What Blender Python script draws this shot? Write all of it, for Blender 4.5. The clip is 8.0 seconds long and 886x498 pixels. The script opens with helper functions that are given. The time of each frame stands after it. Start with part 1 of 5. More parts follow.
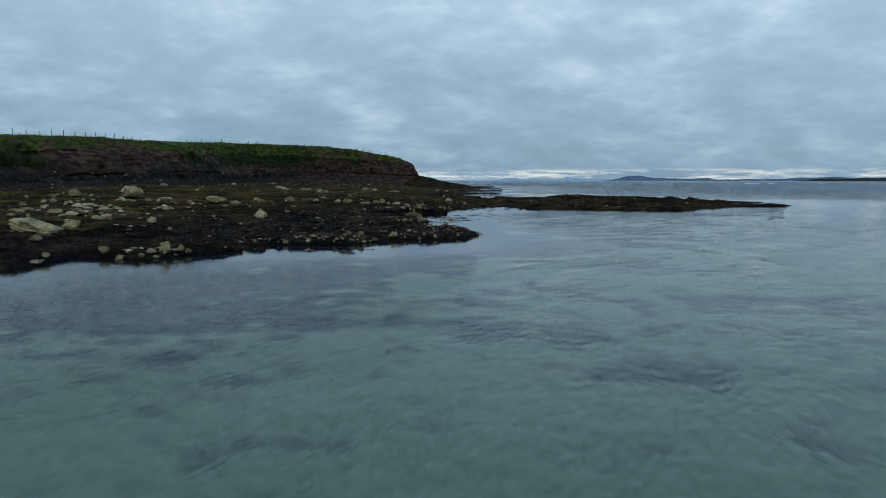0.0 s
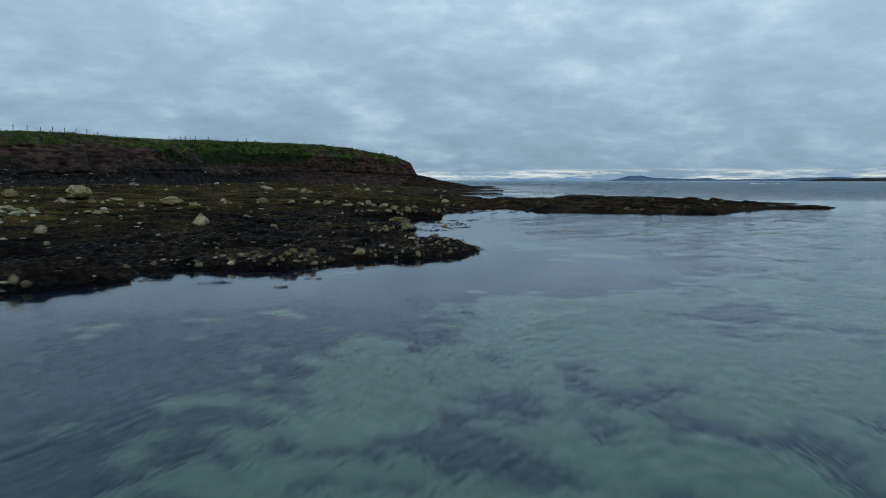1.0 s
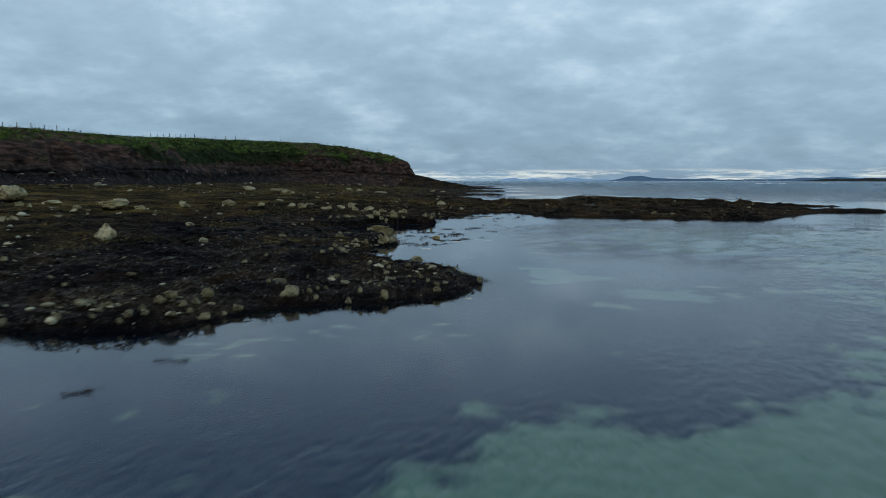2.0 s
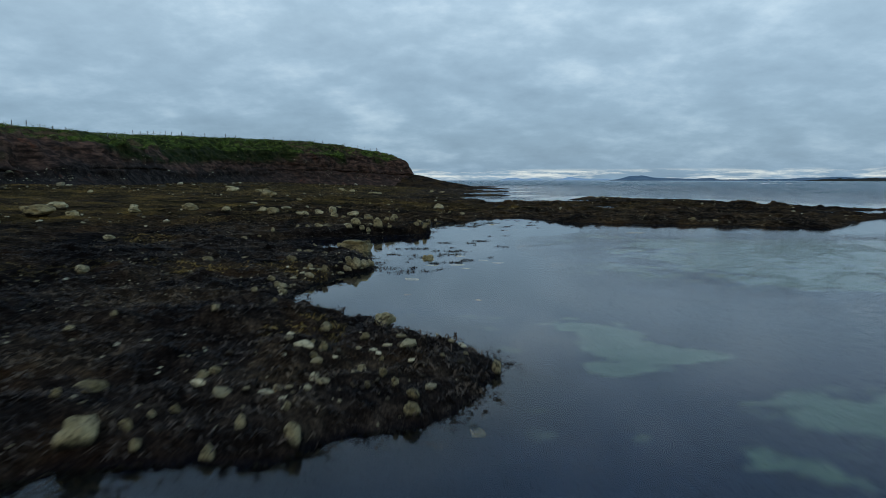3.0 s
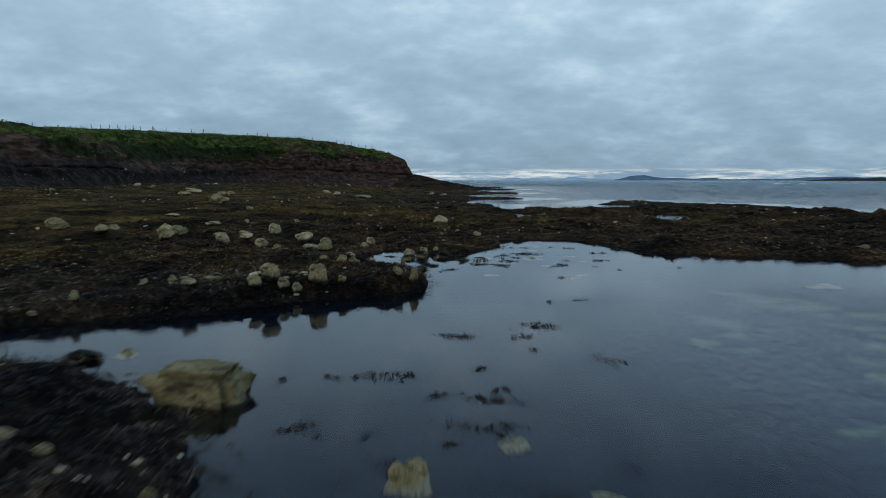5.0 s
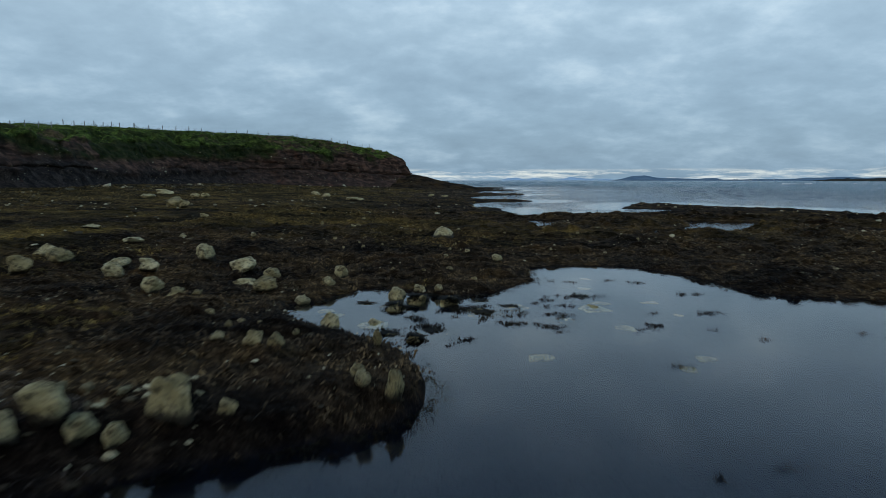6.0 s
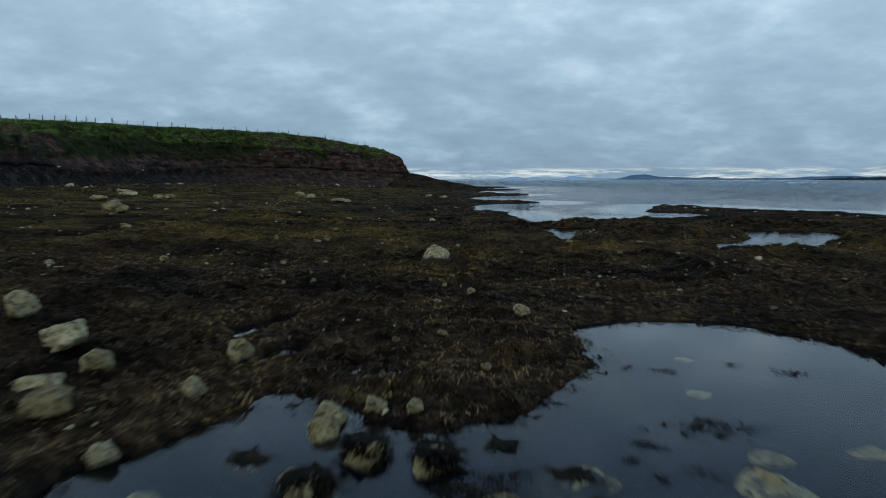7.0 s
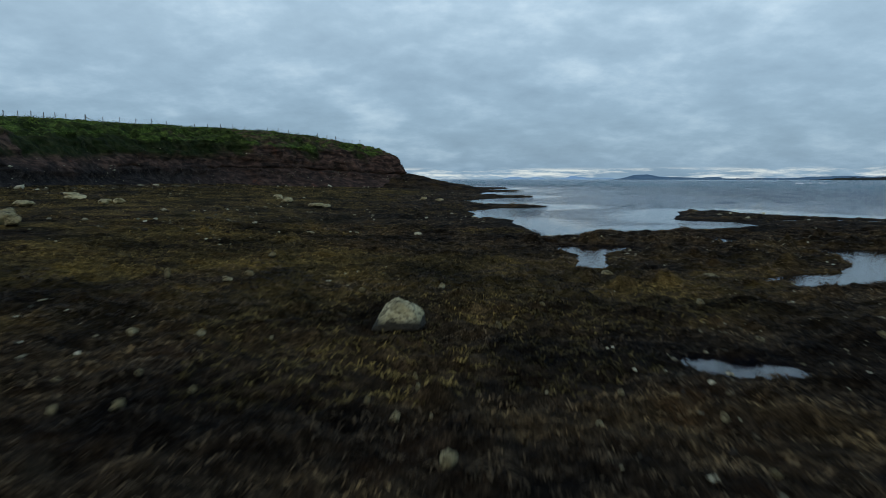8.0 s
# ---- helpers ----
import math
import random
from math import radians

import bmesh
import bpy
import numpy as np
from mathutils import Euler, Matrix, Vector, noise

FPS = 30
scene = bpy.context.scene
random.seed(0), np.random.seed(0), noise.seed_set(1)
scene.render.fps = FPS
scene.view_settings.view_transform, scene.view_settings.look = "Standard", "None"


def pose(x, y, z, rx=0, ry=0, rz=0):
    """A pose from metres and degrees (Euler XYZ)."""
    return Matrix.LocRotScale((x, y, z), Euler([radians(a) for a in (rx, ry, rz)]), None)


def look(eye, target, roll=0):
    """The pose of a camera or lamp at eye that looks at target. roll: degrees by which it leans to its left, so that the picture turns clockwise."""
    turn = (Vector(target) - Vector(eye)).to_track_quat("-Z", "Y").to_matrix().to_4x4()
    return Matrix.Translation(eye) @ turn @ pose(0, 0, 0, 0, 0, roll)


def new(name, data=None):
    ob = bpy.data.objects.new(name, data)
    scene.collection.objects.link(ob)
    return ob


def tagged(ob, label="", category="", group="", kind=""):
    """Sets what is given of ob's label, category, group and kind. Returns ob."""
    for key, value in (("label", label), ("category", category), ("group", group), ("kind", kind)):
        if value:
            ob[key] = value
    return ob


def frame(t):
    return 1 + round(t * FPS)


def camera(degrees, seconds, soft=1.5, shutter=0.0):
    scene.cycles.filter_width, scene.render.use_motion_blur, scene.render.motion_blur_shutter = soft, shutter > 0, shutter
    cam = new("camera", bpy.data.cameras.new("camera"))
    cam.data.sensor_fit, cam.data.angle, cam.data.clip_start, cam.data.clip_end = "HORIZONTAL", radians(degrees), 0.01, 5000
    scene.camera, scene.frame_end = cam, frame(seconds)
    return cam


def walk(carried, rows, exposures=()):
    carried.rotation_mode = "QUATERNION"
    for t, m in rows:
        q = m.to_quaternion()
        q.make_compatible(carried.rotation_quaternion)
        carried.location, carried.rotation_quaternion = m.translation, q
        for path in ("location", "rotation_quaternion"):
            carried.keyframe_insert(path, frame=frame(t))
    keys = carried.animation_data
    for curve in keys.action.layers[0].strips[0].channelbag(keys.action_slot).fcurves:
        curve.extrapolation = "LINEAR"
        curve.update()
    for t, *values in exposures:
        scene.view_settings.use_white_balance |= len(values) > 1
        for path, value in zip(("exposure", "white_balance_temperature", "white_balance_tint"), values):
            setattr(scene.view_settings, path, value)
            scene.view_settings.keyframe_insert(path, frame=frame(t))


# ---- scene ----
cam = camera(64.0, 8.0, soft=0.55, shutter=0.42)
PATH = [
    (0, (0.249, 0.202, 3.125), (0.249, 2.192, 2.931), 0.0),
    (0.5, (0.495, 5.327, 3.035), (0.494, 7.317, 2.841), 0.0),
    (1, (0.786, 10.872, 2.953), (0.785, 12.863, 2.759), 0.0),
    (1.5, (1.02, 16.021, 2.87), (1.019, 18.012, 2.677), -0.0),
    (3, (1.448, 30.136, 2.876), (1.445, 32.127, 2.682), -0.0),
    (3.5, (1.371, 34.723, 2.903), (1.368, 36.713, 2.71), -0.0),
    (4, (1.282, 39.712, 2.938), (1.278, 41.703, 2.745), -0.0),
    (4.5, (1.3, 44.207, 2.977), (1.295, 46.197, 2.782), 0.0),
    (6, (1.025, 59.458, 2.998), (1.021, 61.449, 2.804), -0.0),
    (6.5, (1.075, 64.088, 3.034), (1.07, 66.079, 2.838), -0.0),
    (7, (1.24, 69.163, 3.03), (1.236, 71.153, 2.833), 0.0),
    (7.5, (1.509, 74.028, 2.988), (1.504, 76.018, 2.791), 0.0),
    (8, (1.857, 79.186, 3.16), (1.85, 81.177, 2.963), 0.0),
]
walk(cam, [(t, look(eye, target, roll)) for t, eye, target, roll in PATH])

# ---------------------------------------------------------------- world, sun
def overcast_world():
    w = bpy.data.worlds.new("overcast_sky")
    scene.world = w
    w.use_nodes = True
    nt = w.node_tree
    nt.nodes.clear()
    N, L = nt.nodes.new, nt.links.new

    def math_node(op, a, b=None, clamp=False):
        n = N("ShaderNodeMath")
        n.operation, n.use_clamp = op, clamp
        for i, v in enumerate((a, b)):
            if v is None:
                continue
            if isinstance(v, (int, float)):
                n.inputs[i].default_value = v
            else:
                L(v, n.inputs[i])
        return n.outputs[0]

    out, bg = N("ShaderNodeOutputWorld"), N("ShaderNodeBackground")
    co = N("ShaderNodeTexCoord").outputs["Generated"]
    sep = N("ShaderNodeSeparateXYZ")
    L(co, sep.inputs[0])
    up = math_node("MAXIMUM", sep.outputs[2], 0.0)
    low = math_node("ADD", up, 0.30)
    comb = N("ShaderNodeCombineXYZ")
    L(math_node("DIVIDE", sep.outputs[0], low), comb.inputs[0])
    L(math_node("DIVIDE", sep.outputs[1], low), comb.inputs[1])

    def cloud(scale, detail, rough, loc, stretch):
        m = N("ShaderNodeMapping")
        m.inputs["Location"].default_value = loc
        m.inputs["Scale"].default_value = stretch
        L(comb.outputs[0], m.inputs[0])
        n = N("ShaderNodeTexNoise")
        n.inputs["Scale"].default_value, n.inputs["Detail"].default_value = scale, detail
        n.inputs["Roughness"].default_value = rough
        L(m.outputs[0], n.inputs["Vector"])
        return n.outputs["Fac"]

    big = cloud(2.1, 3.0, 0.5, (1.3, 4.1, 0.0), (0.85, 1.0, 1.0))
    small = cloud(5.6, 5.0, 0.52, (0.4, 5.2, 0.0), (1.0, 1.0, 1.0))
    fine = cloud(14.0, 8.0, 0.62, (7.4, 2.2, 0.0), (1.0, 1.0, 1.0))
    shift = N("ShaderNodeVectorMath")
    shift.operation = "MULTIPLY_ADD"
    wander = N("ShaderNodeTexNoise")
    wander.inputs["Scale"].default_value, wander.inputs["Detail"].default_value = 4.5, 6.0
    L(comb.outputs[0], wander.inputs["Vector"])
    L(wander.outputs["Color"], shift.inputs[0])
    shift.inputs[1].default_value = (0.40, 0.40, 0.0)
    L(comb.outputs[0], shift.inputs[2])
    puff = N("ShaderNodeTexVoronoi")
    puff.feature = "SMOOTH_F1"
    puff.inputs["Scale"].default_value, puff.inputs["Smoothness"].default_value = 4.8, 0.55
    L(shift.outputs[0], puff.inputs["Vector"])
    lump = math_node("SUBTRACT", 0.82, math_node("MULTIPLY", puff.outputs["Distance"], 0.8))
    both = math_node("ADD", math_node("ADD", math_node("MULTIPLY", big, 0.26), math_node("MULTIPLY", lump, 0.24)), math_node("ADD", math_node("MULTIPLY", small, 0.30), math_node("MULTIPLY", fine, 0.20)))
    ramp = N("ShaderNodeValToRGB")
    e = ramp.color_ramp.elements
    e[0].position, e[0].color = 0.34, (0.320, 0.455, 0.575, 1)
    e[1].position, e[1].color = 0.66, (0.63, 0.79, 0.90, 1)
    e.new(0.475).color = (0.390, 0.545, 0.675, 1)
    e.new(0.535).color = (0.450, 0.612, 0.745, 1)
    L(both, ramp.inputs[0])
    # brighter breaks of cloud low over the horizon
    strip = N("ShaderNodeMapRange")
    strip.interpolation_type = "SMOOTHSTEP"
    strip.inputs[1].default_value, strip.inputs[2].default_value = 0.017, 0.010
    L(sep.outputs[2], strip.inputs[0])
    mp = N("ShaderNodeMapping")
    mp.inputs["Scale"].default_value = (11.0, 11.0, 120.0)
    L(co, mp.inputs[0])
    gap = N("ShaderNodeTexNoise")
    gap.inputs["Scale"].default_value, gap.inputs["Detail"].default_value, gap.inputs["Roughness"].default_value = 1.0, 8.0, 0.68
    L(mp.outputs[0], gap.inputs["Vector"])
    gm = N("ShaderNodeMapRange")
    gm.inputs[1].default_value, gm.inputs[2].default_value, gm.inputs[4].default_value = 0.47, 0.60, 0.95
    L(gap.outputs["Fac"], gm.inputs[0])
    mix = N("ShaderNodeMix")
    mix.data_type = "RGBA"
    L(math_node("MULTIPLY", strip.outputs[0], gm.outputs[0]), mix.inputs[0])
    # the cloud sheet is thicker, and so darker, towards the horizon
    thick = N("ShaderNodeMapRange")
    thick.inputs[1].default_value, thick.inputs[2].default_value = 0.0, 0.60
    L(up, thick.inputs[0])
    tone = N("ShaderNodeValToRGB")
    tone.color_ramp.elements[0].color = (0.50, 0.585, 0.665, 1)
    tone.color_ramp.elements[1].color = (0.39, 0.555, 0.785, 1)
    tone.color_ramp.elements.new(0.36).color = (1, 1, 1, 1)
    tone.color_ramp.elements.new(0.46).color = (0.95, 0.97, 1.0, 1)
    L(thick.outputs[0], tone.inputs[0])
    shaded = N("ShaderNodeVectorMath")
    shaded.operation = "MULTIPLY"
    L(ramp.outputs[0], shaded.inputs[0])
    L(tone.outputs[0], shaded.inputs[1])
    L(shaded.outputs[0], mix.inputs[6])
    mix.inputs[7].default_value = (0.72, 0.79, 0.78, 1)
    # the clear sky above the cloud, faintly through it
    sky = N("ShaderNodeTexSky")
    sky.sky_type, sky.sun_disc = "NISHITA", False
    sky.sun_elevation, sky.sun_rotation = radians(SUN_UP), radians(SUN_ROUND)
    scaled = N("ShaderNodeVectorMath")
    scaled.operation = "SCALE"
    L(sky.outputs[0], scaled.inputs[0])
    scaled.inputs["Scale"].default_value = 0.09
    veil = N("ShaderNodeMix")
    veil.data_type = "RGBA"
    veil.inputs[0].default_value = 0.9
    L(scaled.outputs[0], veil.inputs[6])
    L(mix.outputs[2], veil.inputs[7])
    L(veil.outputs[2], bg.inputs[0])
    bg.inputs[1].default_value = SKY
    L(bg.outputs[0], out.inputs[0])


SKY, SUN_UP, SUN_ROUND = 1.05, 40.0, 210.0
overcast_world()
sun = new("sun", bpy.data.lights.new("sun", "SUN"))
sun.data.energy, sun.data.angle, sun.data.color = 0.5, radians(40), (1.0, 0.93, 0.84)
sun.matrix_world = look((-50, -86.6, 84), (0, 0, 0))


# ---------------------------------------------------------------- noise and plan
def _hash(ix, iy, seed):
    n = (ix.astype(np.int64) * 374761393 + iy.astype(np.int64) * 668265263 + seed * 974711) & 0x7FFFFFFF
    n = ((n ^ (n >> 13)) * 1274126177) & 0x7FFFFFFF
    return ((n ^ (n >> 16)) & 0xFFFF) / 65535.0


def noise2(x, y, seed=0):
    """Smooth value noise, 0 to 1."""
    ix, iy = np.floor(x), np.floor(y)
    fx, fy = x - ix, y - iy
    fx, fy = fx * fx * (3 - 2 * fx), fy * fy * (3 - 2 * fy)
    a, b = _hash(ix, iy, seed), _hash(ix + 1, iy, seed)
    c, d = _hash(ix, iy + 1, seed), _hash(ix + 1, iy + 1, seed)
    return (a * (1 - fx) + b * fx) * (1 - fy) + (c * (1 - fx) + d * fx) * fy


def fbm(x, y, size, octaves=4, seed=0, gain=0.5):
    """Layered noise, about -1 to 1; size is that of the largest lumps, in metres."""
    total, amp, norm = 0.0, 1.0, 0.0
    for k in range(octaves):
        s = 2.03 ** k / size
        total = total + amp * (noise2(x * s + 17.3 * k, y * s - 9.1 * k, seed + k) * 2 - 1)
        norm += amp
        amp *= gain
    return total / norm * 1.35


def smooth(a, b, v):
    t = np.clip((v - a) / (b - a), 0, 1)
    return t * t * (3 - 2 * t)


# The waterline, walked from the south-west to the far north.
SOUTH_SHORE = [(-320, -30), (-120, 4), (-50, 15), (-24, 20), (-15.0, 23.6), (-14.8, 26.0), (-14.3, 28.6), (-12.0, 27.9), (-10.9, 29.0), (-9.4, 31.2), (-8.9, 33.0), (-8.9, 34.4), (-8.0, 34.6),
               (-7.0, 34.2), (-6.0, 34.0), (-4.7, 34.1), (-3.7, 34.8), (-2.9, 35.8), (-2.4, 37.0), (-1.3, 37.2), (-0.3, 37.0)]
FIRST_POINT = [(0.1, 37.7), (1.1, 38.3), (1.9, 39.3), (2.4, 40.7), (2.0, 41.8), (1.3, 42.3), (0.8, 43.2), (-0.4, 44.3), (-1.5, 45.2), (-2.2, 46.5), (-2.5, 48.1),
               (-1.9, 49.8), (-1.5, 51.2), (-1.1, 52.3), (-0.95, 53.4), (-1.05, 55.0), (-1.5, 56.4), (-1.7, 57.7), (-2.8, 58.5)]
COVE = [(-3.9, 59.4), (-5.0, 60.2), (-6.5, 61.0), (-8.4, 62.6), (-7.6, 63.5), (-6.0, 64.1), (-4.4, 64.9), (-2.8, 65.9), (-1.5, 66.8), (-0.4, 67.5), (0.5, 67.9), (0.95, 68.8),
        (0.6, 70.2), (0.05, 71.1), (-0.7, 71.8), (-1.4, 72.5), (-2.0, 73.3), (-2.3, 74.6), (-2.8, 76.3), (-2.0, 76.8), (-1.6, 78.0), (-1.3, 79.1), (-0.5, 78.7), (0.3, 77.9), (1.0, 77.5), (2.4, 78.1), (3.6, 80.5), (3.7, 82.0), (3.9, 83.3)]
SPIT = [(5.0, 83.9), (6.0, 83.9), (7.2, 83.6), (8.2, 82.5), (8.8, 80.6), (9.1, 78.6), (10.0, 77.4), (12.9, 76.5), (17.0, 75.1), (21.0, 73.8), (24.6, 71.8), (27.0, 75.0), (30.0, 79.5), (34.5, 83.6), (41.5, 84.6),
        (43.5, 88.2), (37.0, 89.5), (33.5, 93.2), (38.0, 95.8), (45.0, 98.5), (41.0, 105.0), (38.5, 117.0), (38.5, 133.0), (34.0, 138.5), (31.0, 141.0), (29.8, 150.5), (25.0, 150.0)]
NORTH_SHORE = [(23.0, 146.0), (20.5, 140.0), (19.5, 133.0), (23.0, 131.0), (23.0, 126.5), (18.0, 123.9), (14.5, 122.8), (12.3, 121.0), (10.6, 121.5), (8.6, 117.6), (7.2, 118.0), (7.2, 126.0), (6.5, 133.6), (4.0, 137.6), (4.6, 150.0), (9.0, 154.5), (14.5, 158.5), (14.8, 163.0),
               (7.6, 167.5), (4.4, 186.0), (12.0, 197.0), (18.5, 206.5), (16.0, 211.0), (8.6, 216.0), (11.5, 250.0), (23.5, 267.0), (12.0, 286.0), (26.0, 325.0), (11.0, 360.0), (-60, 430), (-320, 520)]
COAST = np.array(SOUTH_SHORE + FIRST_POINT + COVE + SPIT + NORTH_SHORE, float)
# Pools left by the tide: centre, half length, half width, turn in degrees.
POOLS = [(6.7, 90.7, 1.0, 0.62, -38), (-2.4, 83.7, 1.1, 0.42, 75), (-3.05, 81.5, 0.45, 0.32, 60), (-1.55, 81.2, 0.7, 0.28, 72), (-4.2, 78.9, 0.5, 0.2, 0),
         (31, 133, 5.0, 1.2, -15), (34, 109, 4.0, 1.0, 30), (34, 122, 3.0, 0.8, 10), (36.5, 100, 4.0, 0.8, 10), (0.0, 75.9, 0.9, 0.3, 10)]
# Longer pools with crooked banks, as outlines.
LONG_POOL = [(11.2, 101.3), (11.9, 101.6), (13.2, 102.2), (15.2, 102.7), (17.1, 105.4), (18.7, 110.6), (21.5, 110.4), (23.2, 108.4), (21.2, 105.2), (20.6, 104.2), (18.2, 101.5), (17.6, 100.3), (15.8, 98.7), (15.5, 100.1), (14.6, 100.5), (13.0, 99.5), (12.1, 99.6), (12.5, 101.1), (11.6, 100.4)]
FORKED_POOL = [(6.2, 110.4), (6.8, 111.0), (7.5, 112.0), (9.0, 112.4), (10.2, 112.1), (10.5, 111.1), (9.5, 110.1), (8.2, 108.9), (7.5, 106.2), (7.2, 103.7), (6.9, 103.6), (7.3, 106.0), (7.8, 108.0), (7.4, 109.2), (6.8, 109.5)]
SPIT_POOL = [(15.7, 113.5), (16.0, 117.8), (17.0, 116.2), (16.6, 113.2)]


def outline_distance(x, y, outline):
    """Metres from an outline, positive inside it."""
    flat = np.full(x.size, 1e9)
    inside = np.zeros(x.size, bool)
    px, py = x.ravel(), y.ravel()
    loop = np.vstack([outline, outline[:1]])
    for (ax, ay), (bx, by) in zip(loop[:-1], loop[1:]):
        dx, dy = bx - ax, by - ay
        t = np.clip(((px - ax) * dx + (py - ay) * dy) / (dx * dx + dy * dy), 0, 1)
        np.minimum(flat, (px - ax - t * dx) ** 2 + (py - ay - t * dy) ** 2, out=flat)
        if ay != by:
            inside ^= ((ay > py) != (by > py)) & (px < ax + (py - ay) / (by - ay) * dx)
    return (np.sqrt(flat) * np.where(inside, 1, -1)).reshape(x.shape)


def coast_distance(x, y):
    """Metres from the waterline, positive on the land."""
    return outline_distance(x, y, COAST)


def land(x, y):
    """Height of the ground and the distance from the waterline."""
    x, y = np.asarray(x, float), np.asarray(y, float)
    d = coast_distance(x, y)
    ragged = (0.28 + 0.22 * smooth(37, 34, y)) * fbm(x, y, 1.6, 4, 5) * smooth(30, 3, np.abs(d)) + 0.9 * fbm(x, y, 6.0, 3, 9) * smooth(2, 14, np.abs(d))
    far_rag = 1.6 * fbm(x, y, 9.0, 4, 77) * smooth(118, 150, y) * smooth(0, 1, x + 20)
    e = d + ragged + far_rag
    edge = 0.12 + 0.16 * smooth(64, 52, y)
    up = edge * (1 - np.exp(-np.maximum(e, 0) / 0.3)) + 0.032 * (1 - 0.4 * smooth(62, 50, y)) * (1 - 0.5 * smooth(-12, -2, x) * smooth(78, 88, y)) * np.clip(e - 1.5, 0, 42) + 0.05 * np.clip(e - 42, 0, 30)
    rough = 0.12 * fbm(x, y, 3.4, 3, 21) + 0.22 * np.abs(fbm(x, y, 1.0, 3, 31, 0.6)) + 0.15 * np.abs(fbm(x, y, 0.48, 2, 35)) - 0.11
    lumps = np.maximum(fbm(x, y, 2.2, 3, 41), 0) ** 2 * 0.35 * smooth(14, 1.0, e)
    rough = rough + 0.20 * np.maximum(fbm(x, y, 0.75, 3, 33, 0.6) - 0.1, 0) * smooth(0.2, 1.2, e)
    up = up + (rough + lumps) * smooth(0.0, 0.8, e) * (1 - 0.45 * smooth(10, 30, e))
    # a low terrace whose broken front looks over the cove
    front = (y - 66.5) - 0.6 * (x + 2.6) + 0.5 * fbm(x, y, 1.5, 3, 91)
    up = up + 0.26 * smooth(-0.15, 0.15, front) * smooth(-14, -8, x) * smooth(2, 0.5, x) * smooth(80, 72, y)
    bank = np.abs((y - 57.2) + 0.60 * (x + 1.6)) + 0.4 * fbm(x, y, 1.2, 3, 93)
    up = up + 0.09 * smooth(1.5, 0.3, bank) * smooth(-10, -7.5, x) * smooth(-1.6, -2.6, x) * smooth(0.0, 0.5, e)
    reef_flat = smooth(2.0, 7.0, x) * smooth(80, 90, y)
    up = up * (1 - 0.72 * reef_flat) + reef_flat * smooth(0.1, 1.5, e) * (0.30 * np.maximum(fbm(x, y, 3.2, 3, 97), 0) + 0.46 * np.maximum(fbm(x, y, 1.0, 3, 99, 0.55) - 0.05, 0) + 0.30 * np.maximum(fbm(x, y, 0.55, 2, 103) - 0.25, 0) - 0.03) * (0.8 + 0.2 * smooth(100, 106, y) - 0.5 * smooth(112, 124, y))
    up = up + 0.30 * np.exp(-((x - 2.7) ** 2 + (y - 82.0) ** 2) / 0.9)
    up = up + 0.14 * np.exp(-((y - 95.6 - 0.12 * (x - 10)) / 1.0) ** 2) * smooth(5, 7, x) * smooth(19, 15, x)
    # fallen rock below the end of the cliff
    fallen = 4.9 - 0.21 * np.hypot(x + 9.5, y - 280.0) + 0.5 * fbm(x, y, 4.0, 4, 95)
    up = np.maximum(up, fallen)
    up = up * (1 - 0.55 * np.exp(-((x - 6.9) ** 2 + (y - 91.2) ** 2) / 5.0) * (e > 0))
    up = up * (1 - 0.75 * np.exp(-((x - 8.0) / 2.6) ** 2 - ((y - 107.2) / 1.9) ** 2) - 0.6 * np.exp(-((x - 10.9) / 1.3) ** 2 - ((y - 98.9) / 1.2) ** 2))
    for cx, cy, a, b, turn in POOLS:
        c, s = np.cos(np.radians(turn)), np.sin(np.radians(turn))
        u, v = ((x - cx) * c + (y - cy) * s) / a, (-(x - cx) * s + (y - cy) * c) / b
        r = np.sqrt(u * u + v * v) + 0.35 * fbm(x, y, 1.3, 3, 51)
        up = np.where(r < 1.5, np.minimum(up, -0.16 + 0.34 * smooth(0.85, 1.5, r) + np.maximum(r - 1.35, 0) * 4), up)
    for outline in (LONG_POOL, FORKED_POOL, SPIT_POOL):
        near = (x > 4) & (x < 27) & (y > 95) & (y < 121)
        r = -outline_distance(x[near], y[near], np.array(outline)) + 0.30 * fbm(x[near], y[near], 1.1, 3, 53) + (-0.16 if outline is FORKED_POOL else -0.02)
        up[near] = np.where(r < 0.9, np.minimum(up[near], -0.16 + 0.30 * smooth(-0.35, 0.7, r) + np.maximum(r - 0.6, 0) * 1.2), up[near])
    m = np.maximum(-e, 0)
    down = -0.30 * (1 - np.exp(-m / 0.5)) - 0.040 * np.clip(m, 0, 40) - 0.02 * np.clip(m - 40, 0, 150)
    down = down + (0.05 * fbm(x, y, 1.4, 3, 61) + 0.10 * fbm(x, y, 5.0, 2, 63)) * smooth(0.1, 1.5, m)
    return np.where(e > 0, up, down), e


